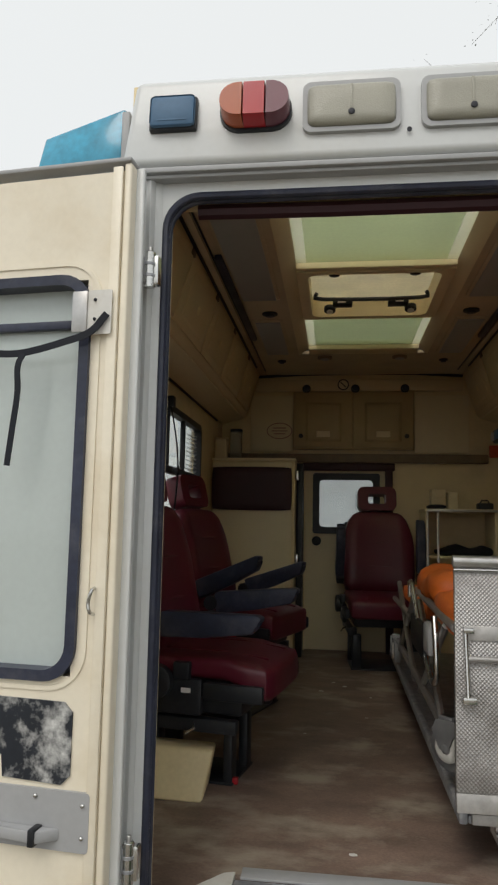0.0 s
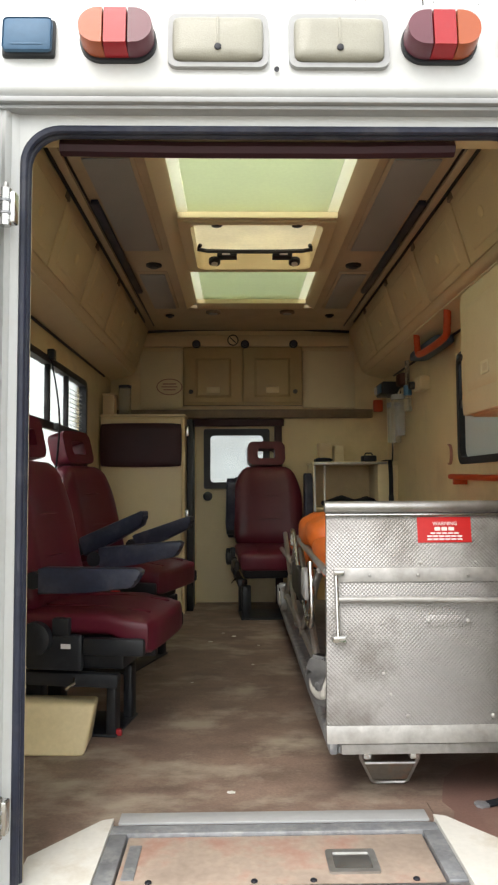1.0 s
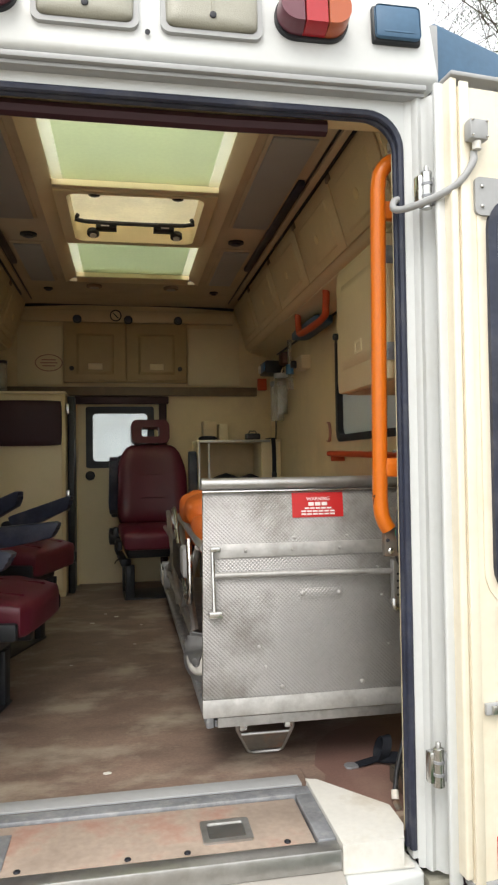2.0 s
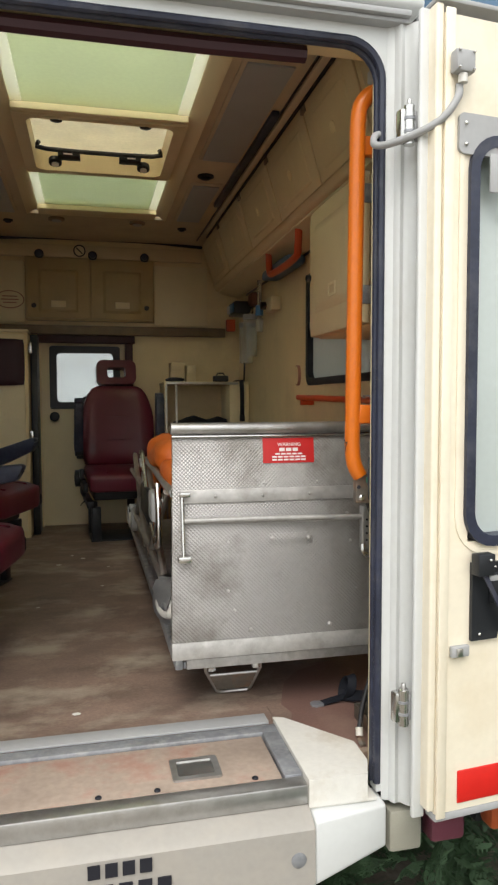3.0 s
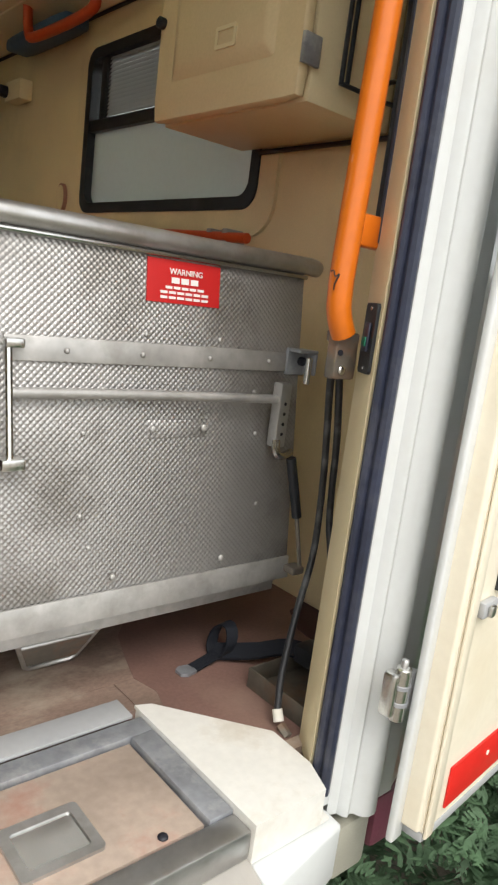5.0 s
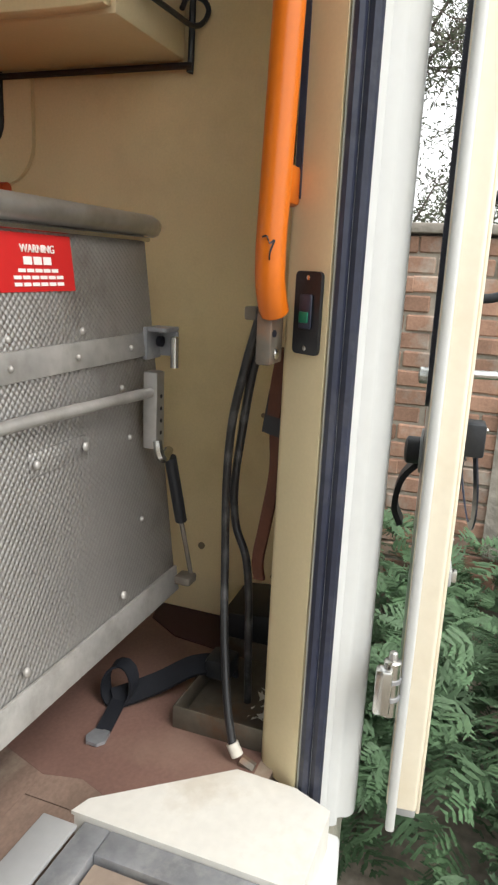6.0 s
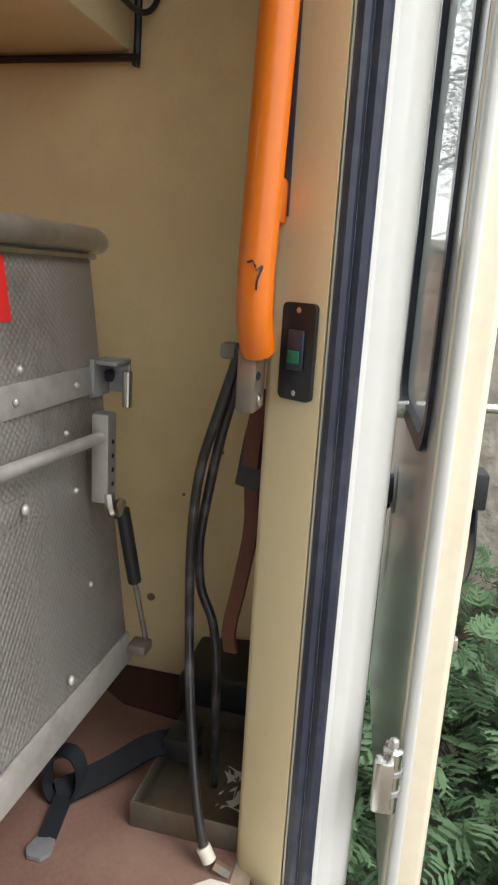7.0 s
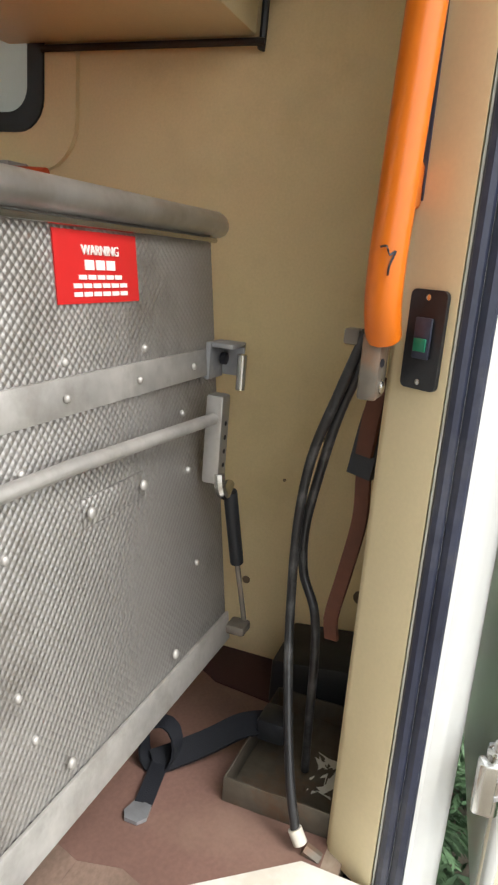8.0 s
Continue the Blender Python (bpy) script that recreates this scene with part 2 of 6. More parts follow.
def prism(bm, outline, axis, a, b):
    """Extrudes an outline of (u, v) points along an axis from a to b."""
    def place(u, v, w):
        return {"x": (w, u, v), "y": (u, w, v), "z": (u, v, w)}[axis]
    r0 = [bm.verts.new(place(u, v, a)) for u, v in outline]
    r1 = [bm.verts.new(place(u, v, b)) for u, v in outline]
    n = len(outline)
    for i in range(n):
        bm.faces.new((r0[i], r0[(i + 1) % n], r1[(i + 1) % n], r1[i]))
    bm.faces.new(r0[::-1]), bm.faces.new(r1)


def rounded(x0, x1, z0, z1, r, k=6):
    pts = []
    for cx, cz, a0 in ((x1 - r, z1 - r, 0), (x0 + r, z1 - r, 90), (x0 + r, z0 + r, 180), (x1 - r, z0 + r, 270)):
        for i in range(k + 1):
            a = radians(a0 + 90 * i / k)
            pts.append((cx + r * math.cos(a), cz + r * math.sin(a)))
    return pts


def ring(bm, outer, inner, axis, a, b):
    """A frame between two outlines of equally many points, from a to b along the axis."""
    def place(u, v, w):
        return {"x": (w, u, v), "y": (u, w, v), "z": (u, v, w)}[axis]
    rows = [[bm.verts.new(place(u, v, w)) for u, v in o] for o, w in ((outer, a), (inner, a), (inner, b), (outer, b))]
    n = len(outer)
    for k in range(4):
        p, q = rows[k], rows[(k + 1) % 4]
        for i in range(n):
            j = (i + 1) % n
            bm.faces.new((p[i], p[j], q[j], q[i]))


def tube(bm, pts, r, sides=10, closed=False, flat=1.0):
    """Sweeps a round section along a line of points."""
    pts = [Vector(p) for p in pts]
    n = len(pts)
    rings, up = [], None
    for i, p in enumerate(pts):
        a = pts[(i - 1) % n] if (closed or i) else p
        b = pts[(i + 1) % n] if (closed or i < n - 1) else p
        t = (b - a).normalized()
        if up is None:
            up = t.orthogonal().normalized()
        up = (up - t * up.dot(t)).normalized()
        s = t.cross(up)
        rr = r[i] if isinstance(r, (list, tuple)) else r
        rings.append([bm.verts.new(p + rr * (math.cos(2 * math.pi * k / sides) * up * flat + math.sin(2 * math.pi * k / sides) * s)) for k in range(sides)])
    for i in range(n if closed else n - 1):
        p, q = rings[i], rings[(i + 1) % n]
        for k in range(sides):
            bm.faces.new((p[k], p[(k + 1) % sides], q[(k + 1) % sides], q[k]))
    if not closed:
        bm.faces.new(rings[0][::-1]), bm.faces.new(rings[-1])


def smooth_line(pts, k=6):
    """A Catmull-Rom line through the points."""
    P = [Vector(p) for p in pts]
    P = [2 * P[0] - P[1]] + P + [2 * P[-1] - P[-2]]
    out = []
    for i in range(1, len(P) - 2):
        for s in range(k):
            t = s / k
            a, b, c, d = P[i - 1], P[i], P[i + 1], P[i + 2]
            out.append(0.5 * (2 * b + (c - a) * t + (2 * a - 5 * b + 4 * c - d) * t * t + (3 * b - a - 3 * c + d) * t ** 3))
    return out + [P[-2]]


def band(bm, pts, width, thick, across):
    """A flat strap along a line; across: the direction of its width."""
    pts = [Vector(p) for p in pts]
    w = Vector(across).normalized()
    rings = []
    for i, p in enumerate(pts):
        t = (pts[min(i + 1, len(pts) - 1)] - pts[max(i - 1, 0)]).normalized()
        u = (w - t * w.dot(t)).normalized()
        s = t.cross(u)
        rings.append([bm.verts.new(p + u * a * width / 2 + s * b * thick / 2) for a, b in ((-1, -1), (1, -1), (1, 1), (-1, 1))])
    for p, q in zip(rings, rings[1:]):
        for k in range(4):
            bm.faces.new((p[k], p[(k + 1) % 4], q[(k + 1) % 4], q[k]))
    bm.faces.new(rings[0][::-1]), bm.faces.new(rings[-1])


def disc(bm, centre, axis, r, depth, sides=16, dome=0.0):
    """A short cylinder from centre along axis, with an optional domed end."""
    axis = Vector(axis).normalized()
    c = Vector(centre)
    prof = [(r, 0), (r, depth)] + ([(r * 0.8, depth + dome * 0.6), (r * 0.4, depth + dome * 0.95)] if dome else [])
    u = axis.orthogonal().normalized()
    s = axis.cross(u)
    rings = [[bm.verts.new(c + axis * d + q * (math.cos(2 * math.pi * k / sides) * u + math.sin(2 * math.pi * k / sides) * s)) for k in range(sides)] for q, d in prof]
    for p, q in zip(rings, rings[1:]):
        for k in range(sides):
            bm.faces.new((p[k], p[(k + 1) % sides], q[(k + 1) % sides], q[k]))
    bm.faces.new(rings[0][::-1]), bm.faces.new(rings[-1])


def cushion(bm, x0, x1, y0, y1, z0, z1, r=0.04, puff=0.012, cuts=7):
    """A padded block with rounded edges and a slightly swollen face."""
    b2 = bmesh.new()
    bmesh.ops.create_cube(b2, size=1)
    bmesh.ops.subdivide_edges(b2, edges=b2.edges[:], cuts=cuts, use_grid_fill=True)
    hx, hy, hz = (x1 - x0) / 2, (y1 - y0) / 2, (z1 - z0) / 2
    c = Vector(((x0 + x1) / 2, (y0 + y1) / 2, (z0 + z1) / 2))
    r = min(r, hx * 0.95, hy * 0.95, hz * 0.95)
    for v in b2.verts:
        q = Vector((v.co.x * 2, v.co.y * 2, v.co.z * 2))
        p = Vector((q.x * hx, q.y * hy, q.z * hz))
        k = Vector([max(-h + r, min(h - r, a)) for a, h in zip(p, (hx, hy, hz))])
        d = p - k
        if d.length > 1e-6:
            p = k + d.normalized() * r
        p += Vector((q.x * (1 - q.y ** 2) * (1 - q.z ** 2), q.y * (1 - q.x ** 2) * (1 - q.z ** 2), q.z * (1 - q.x ** 2) * (1 - q.y ** 2))) * puff
        v.co = p + c
    me = bpy.data.meshes.new("tmp")
    b2.to_mesh(me)
    bm.from_mesh(me)
    bpy.data.meshes.remove(me)
    b2.free()


def link(name, bm, material, smooth=True):
    bmesh.ops.recalc_face_normals(bm, faces=bm.faces[:])
    me = bpy.data.meshes.new(name)
    bm.to_mesh(me)
    bm.free()
    me.materials.append(material)
    if smooth:
        me.polygons.foreach_set("use_smooth", [True] * len(me.polygons))
        me.set_sharp_from_angle(angle=radians(40))
    return new(name, me)


def part(name, bm, material, parent, label=""):
    """One mesh object under a thing or under a part."""
    ob = link(name, bm, material)
    ob.parent = parent
    return tagged(ob, label)


def single(name, bm, material, label, category, kind="", group=""):
    return tagged(link(name, bm, material), label, category, group, kind)


def thing(name, label, category, at=(0, 0, 0), group="", kind=""):
    ob = new(name)
    ob.empty_display_size = 0.05
    ob.matrix_world = pose(*at) if len(at) > 3 else pose(*at, 0, 0, 0)
    return tagged(ob, label, category, group, kind)


def boxpart(name, parent, material, x0, x1, y0, y1, z0, z1, bevel=0.004, label=""):
    bm = bmesh.new()
    box(bm, x0, x1, y0, y1, z0, z1, bevel)
    return part(name, bm, material, parent, label)


def tubepart(name, parent, material, pts, r, sides=10, label="", k=0):
    bm = bmesh.new()
    tube(bm, smooth_line(pts, k) if k else pts, r, sides)
    return part(name, bm, material, parent, label)


def discpart(name, parent, material, c, axis, r, depth, dome=0.0, sides=16, label=""):
    bm = bmesh.new()
    disc(bm, c, axis, r, depth, sides, dome)
    return part(name, bm, material, parent, label)


def bolt(parent, c, axis, r=0.006, material=None, name="bolt"):
    return discpart(name, parent, material or CHROME, c, axis, r, 0.002, 0.003, 10)


# ---- the shell of the ambulance ----
FZ = 0.68          # floor
PY = 3.65          # front partition
WX = 1.045         # inner side walls
CZ = 2.73          # ceiling


def build_shell():
    # floor
    fl = thing("floor", "worn brown vinyl floor with scuffs and dust", "floor", kind="structure")
    boxpart("floor_sheet", fl, FLOOR, -WX, WX, 0.42, PY + 0.12, FZ - 0.05, FZ, 0)
    boxpart("floor_sheet", fl, FLOOR, -WX, 0.43, 0.33, 0.4195, FZ - 0.05, FZ, 0)
    bm = bmesh.new()
    prism(bm, [(0.47, 0.30), (0.49, 0.36), (0.475, 0.42), (0.50, 0.50), (0.53, 0.58), (0.60, 0.66), (0.74, 0.72), (0.90, 0.74), (WX, 0.76), (WX, 0.125), (0.60, 0.125), (0.52, 0.22)], "z", FZ - 0.001, FZ + 0.0006)
    part("worn_patch", bm, FLOORCLEAN, fl, "redder clean vinyl in the corner")
    boxpart("floor_sheet", fl, FLOOR, 0.432, WX, 0.30, 0.4195, FZ - 0.05, FZ, 0)
    boxpart("floor_edge", fl, FLOOR, -WX, -0.428, 0.10, 0.33, FZ - 0.05, FZ, 0)
    boxpart("floor_edge", fl, FLOOR, 0.428, WX, 0.10, 0.30, FZ - 0.05, FZ, 0)
    boxpart("joint_strip", fl, GREYPAINT, -0.41, 0.41, 0.315, 0.37, FZ - 0.004, FZ + 0.003, 0.001, "flat grey metal joint strip")
    # rear entry plates beside the hatch
    for s, nm in ((-1, "entry_plate"), (1, "entry_plate")):
        bm = bmesh.new()
        prism(bm, [(s * 0.4255, -0.005), (s * 0.572, -0.005), (s * 0.596, 0.055), (s * 0.598, 0.150), (s * 0.575, 0.178), (s * 0.455, 0.325), (s * 0.4255, 0.335)], "z", FZ - 0.06, FZ + 0.006)
        part(nm, bm, WHITEPANEL, fl, "scuffed white sill plate")
    # side walls with their window openings
    for s, name, y0, y1, z0, z1 in ((-1, "wall_left", 1.30, 2.76, 1.56, 2.21), (1, "wall_right", 0.90, 1.93, 1.66, 2.225)):
        w = thing(name, "cream moulded interior side wall with a window opening", "wall", kind="structure")
        a, b = sorted((s * WX, s * (WX + 0.05)))
        for (p, q, r, t) in ((0.12, PY, FZ - 0.1, z0), (0.12, 0.62, z1, 2.46), (0.62, PY, z1, CZ), (0.12, y0, z0, z1), (y1, PY, z0, z1)):
            boxpart("wall_panel", w, LINER, a, b, p, q, r, t, 0)
        # raised surround of the window
        bm = bmesh.new()
        e0, e1 = sorted((s * (WX - 0.012), s * (WX + 0.002)))
        ring(bm, rounded(y0 - 0.07, y1 + 0.07, z0 - 0.07, z1 + 0.05, 0.09), rounded(y0 + 0.005, y1 - 0.005, z0 + 0.005, z1 - 0.005, 0.06), "x", e0, e1)
        part("window_surround", bm, LINER, w)
        # outer skin
        boxpart("outer_panel", w, WHITE, *sorted((s * (WX + 0.052), s * (WX + 0.062))), 0.14, PY, 0.40, z0, 0)
        for p, q in ((0.14, y0), (y1, PY)):
            boxpart("outer_panel", w, WHITE, *sorted((s * (WX + 0.052), s * (WX + 0.062))), p, q, z0 + 0.0005, z1 - 0.0005, 0)
        boxpart("outer_panel", w, WHITE, *sorted((s * (WX + 0.052), s * (WX + 0.062))), 0.64, PY, z1, 2.80, 0)
        boxpart("outer_panel", w, WHITE, *sorted((s * (WX + 0.052), s * (WX + 0.062))), 0.14, 0.638, z1, 2.46, 0)
        bm = bmesh.new()
        q = [(0.10, 2.455), (0.66, 2.775), (0.66, 2.80), (0.10, 2.48)]
        prism(bm, q, "x", *sorted((s * 0.70, s * 1.10)))
        part("roof_shoulder", bm, WHITE, w)
    # ceiling
    bm = bmesh.new()
    for (x0, x1, y0, y1) in ((-WX, -0.70, 0.62, PY), (-0.70, -0.42, 0.122, PY), (0.42, 0.70, 0.122, PY), (0.70, WX, 0.62, PY), (-0.42, 0.42, 0.122, 0.42), (-0.42, 0.42, 2.96, PY)):
        box(bm, x0, x1, y0, y1, CZ, CZ + 0.02)
    single("ceiling", bm, HEADLINER, "dull fawn fabric headliner with skylight opening", "ceiling", "structure")
    # outer roof edges
    for s, n in ((-1, "roof_edge"), (1, "roof_edge")):
        bm = bmesh.new()
        box(bm, min(s * 0.43, s * 1.1), max(s * 0.43, s * 1.1), 0.68, PY, 2.79, 2.82, 0.01)
        box(bm, min(s * 0.43, s * 0.70), max(s * 0.43, s * 0.70), 0.28, 0.678, 2.785, 2.80)
        single(n, bm, WHITE, "white roof skin beside the skylight", "roof", "structure")
    bm = bmesh.new()
    box(bm, -0.428, 0.428, 2.97, PY, 2.79, 2.82)
    box(bm, -0.428, 0.428, 0.28, 0.41, 2.785, 2.80)
    single("roof_edge", bm, WHITE, "white roof skin behind the skylight", "roof", "structure")
    # rear wall around the door opening
    rw = thing("wall_rear", "white rear body frame round the open double doorway", "wall", kind="structure")
    top = rounded(-0.587, 0.605, 0.62, 2.400, 0.085, 8)
    arch = top[:18]
    bm = bmesh.new()
    prism(bm, [(-0.622, 0.62), (-0.622, 2.436), (0.64, 2.436), (0.64, 0.62), (0.605, 0.62)] + arch + [(-0.587, 0.62)], "y", 0.022, 0.056)
    part("door_frame", bm, WHITE, rw)
    for s in (-1, 1):
        side = lambda u: s * u + (0.018 if s < 0 else 0.0)
        bm = bmesh.new()
        prism(bm, [(side(0.642), 0.056), (side(0.618), 0.0215), (side(0.626), 0.016), (side(0.634), 0.014), (side(0.638), 0.002), (side(0.643), -0.003), (side(0.648), -0.001), (side(0.653), 0.001), (side(0.659), -0.002), (side(0.664), -0.012), (side(0.669), -0.018), (side(0.677), -0.022), (side(0.690), -0.023), (side(0.699), -0.019), (side(0.705), -0.010), (side(0.709), 0.0), (side(0.765), 0.001), (side(0.765), 0.056)], "z", 0.60, 2.436)
        part("jamb_post", bm, WHITE, rw, "ribbed white door post")
        bm = bmesh.new()
        prism(bm, [(side(0.767), 0.004), (s * 1.02, 0.10), (s * 1.09, 0.16), (s * 1.09, 0.19), (s * 0.99, 0.14), (side(0.767), 0.058)], "z", 0.60, 2.436)
        part("corner_panel", bm, WHITE, rw)
        bm = bmesh.new()
        prism(bm, [(side(0.598), 0.0575), (side(0.620), 0.0575), (side(0.735), 0.080), (side(0.735), 0.10), (side(0.665), 0.128), (side(0.648), 0.128), (side(0.6345), 0.120)], "z", FZ - 0.01, 2.44)
        part("pillar_trim", bm, PILLAR, rw, "cream pillar lining")
        boxpart("edge_strip", rw, BLACK, *sorted((side(0.645), side(0.662))), 0.1285, 0.142, 1.56, 2.36, 0.003, "black edge strip")
    # drip moulding and lintel
    bm = bmesh.new()
    box(bm, -0.66, 0.66, -0.020, 0.03, 2.446, 2.460, 0.003)
    box(bm, -0.66, 0.66, -0.008, 0.03, 2.436, 2.4455, 0.002)
    part("drip_rail", bm, GREYPAINT, rw, "dusty pale drip rail above the doorway")
    # lamp panel over the doors, leaning forward a little
    bm = bmesh.new()
    hexa(bm, [(-0.70, -0.022, 2.465), (-0.675, 0.0, 2.70), (-0.70, 0.12, 2.465), (-0.675, 0.12, 2.745), (0.70, -0.022, 2.465), (0.675, 0.0, 2.70), (0.70, 0.12, 2.465), (0.675, 0.12, 2.745)], 0.02, 4)
    part("lamp_panel", bm, WHITE, rw, "white lamp panel above the doors")
    bm = bmesh.new()
    disc(bm, (0.0, -0.024, 2.522), (0, -1, 0), 0.006, 0.002)
    part("drain_hole", bm, DARKINK, rw)
    # rubber seal: two beads round the opening, open at the sill
    for r, off, dy in ((0.0098, 0.004, 0.028), (0.0085, -0.001, 0.045)):
        bm = bmesh.new()
        o = rounded(-0.587 - off, 0.605 + off, 0.4, 2.400 + off, 0.085, 8)[:18]
        tube(bm, [(0.605 + off, dy, 0.64)] + [(u, dy, v) for u, v in o] + [(-0.587 - off, dy, 0.64)], r, 8)
        part("rubber_seal", bm, RUBBER, rw, "blue-black rubber door seal")
    # inner lintel lining, maroon
    bm = bmesh.new()
    tube(bm, [(-0.52, 0.085, 2.388), (-0.2, 0.085, 2.384), (0.2, 0.085, 2.384), (0.44, 0.085, 2.388)], 0.020, 8)
    part("lintel_pad", bm, DARKRED, rw, "maroon padded lintel trim")
    bm = bmesh.new()
    box(bm, -0.70, 0.70, 0.06, 0.12, 2.405, CZ, 0.004)
    part("lintel_lining", bm, LINER, rw)
    # front partition
    wf = thing("wall_front", "cream front bulkhead between cab and patient room", "wall", kind="structure")
    for (x0, x1, z0, z1) in ((-WX, -0.40, FZ, CZ), (-0.40, 0.19, 2.02, CZ), (0.19, WX, FZ, CZ)):
        boxpart("bulkhead_panel", wf, LINER, x0, x1, PY, PY + 0.04, z0, z1, 0)
    boxpart("trim_rail", wf, WOODRAIL, -1.04, 0.93, PY - 0.05, PY - 0.002, 2.06, 2.125, 0.006, "dull brown horizontal trim rail")
    boxpart("header_strip", wf, LOCKER, -0.80, 0.76, PY - 0.05, PY - 0.002, 2.60, 2.69, 0.01)
    bm = bmesh.new()
    tube(bm, [(-0.80, PY - 0.03, 2.715), (-0.4, PY - 0.03, 2.735), (0.0, PY - 0.03, 2.742), (0.4, PY - 0.03, 2.735), (0.76, PY - 0.03, 2.715)], 0.011, 8)
    part("rubber_bead", bm, BLACK, wf)
    for (x0, x1) in ((-0.82, -0.50), (0.407, 0.80)):
        boxpart("filler_panel", wf, PILLAR, x0, x1, PY - 0.018, PY - 0.002, 2.14, 2.57, 0.004)


build_shell()


def build_skylight():
    sk = thing("skylight", "long green-tinted roof skylight in a cream recess", "skylight", kind="structure")
    for s in (-1, 1):
        bm = bmesh.new()
        hexa(bm, [(s * 0.42, 0.42, CZ - 0.012), (s * 0.42, 0.42, CZ + 0.06), (s * 0.42, 2.96, CZ - 0.012), (s * 0.42, 2.96, CZ + 0.06), (s * 0.35, 0.45, CZ + 0.02), (s * 0.35, 0.45, CZ + 0.06), (s * 0.35, 2.90, CZ + 0.02), (s * 0.35, 2.90, CZ + 0.06)], 0.006)
        part("recess_side", bm, PILLAR, sk)
    for y0, y1 in ((0.42, 0.46), (1.385, 1.418), (2.132, 2.165), (2.82, 2.96)):
        boxpart("recess_crossbar", sk, PILLAR, -0.352, 0.352, y0, y1, CZ - 0.006, CZ + 0.06, 0.008)
    for s in (-1, 1):
        for y0, y1 in ((0.46, 1.385), (2.165, 2.82)):
            boxpart("pale_edge", sk, PALEPANE, *sorted((s * 0.35, s * 0.305)), y0, y1, CZ + 0.020, CZ + 0.028, 0, "pale translucent edge strip").visible_shadow = False
    for y0, y1 in ((0.46, 1.385), (2.165, 2.82)):
        p = boxpart("pane", sk, SKYPANE, -0.304, 0.304, y0, y1, CZ + 0.022, CZ + 0.030, 0, "green tinted translucent pane")
        p.visible_shadow = y0 > 2
    # tilting vent between the panes
    rv = thing("roof_vent", "cream roof vent cover with black stay bar and knobs", "vent")
    bm = bmesh.new()
    ring(bm, rounded(-0.352, 0.352, 1.42, 2.13, 0.004), rounded(-0.30, 0.30, 1.455, 2.09, 0.05), "z", CZ - 0.012, CZ + 0.0895)
    part("vent_frame", bm, PILLAR, rv)
    bm = bmesh.new()
    prism(bm, rounded(-0.32, 0.32, 1.43, 2.11, 0.05), "z", CZ + 0.09, CZ + 0.10)
    p = part("vent_cover", bm, mat("cream_translucent_cover", (0.88, 0.80, 0.56), 0.5, transmission=0.75, bump=0.02), rv, "translucent cream cover")
    tubepart("stay_bar", rv, BLACK, [(-0.27, 1.80, CZ + 0.02), (-0.24, 1.83, CZ + 0.0), (0.24, 1.83, CZ + 0.0), (0.27, 1.80, CZ + 0.02)], 0.010, 8, k=3)
    for s in (-1, 1):
        boxpart("catch", rv, BLACK, *sorted((s * 0.09, s * 0.19)), 1.86, 1.93, CZ - 0.015, CZ + 0.01, 0.004)
        discpart("knob", rv, BLACK, (s * 0.205, 1.93, CZ - 0.012), (0, -0.3, -1), 0.03, 0.02, 0.004)
        discpart("knob_face", rv, WHITEPANEL, (s * 0.205, 1.924, CZ - 0.034), (0, -0.3, -1), 0.016, 0.006)
        boxpart("label_plate", rv, INK, *sorted((s * 0.125, s * 0.165)), 1.855, 1.859, CZ - 0.01, CZ + 0.005, 0)
        discpart("stop", rv, BLACK, (s * 0.18, 1.47, CZ + 0.02), (0, 0, -1), 0.024, 0.03, 0.004)


build_skylight()


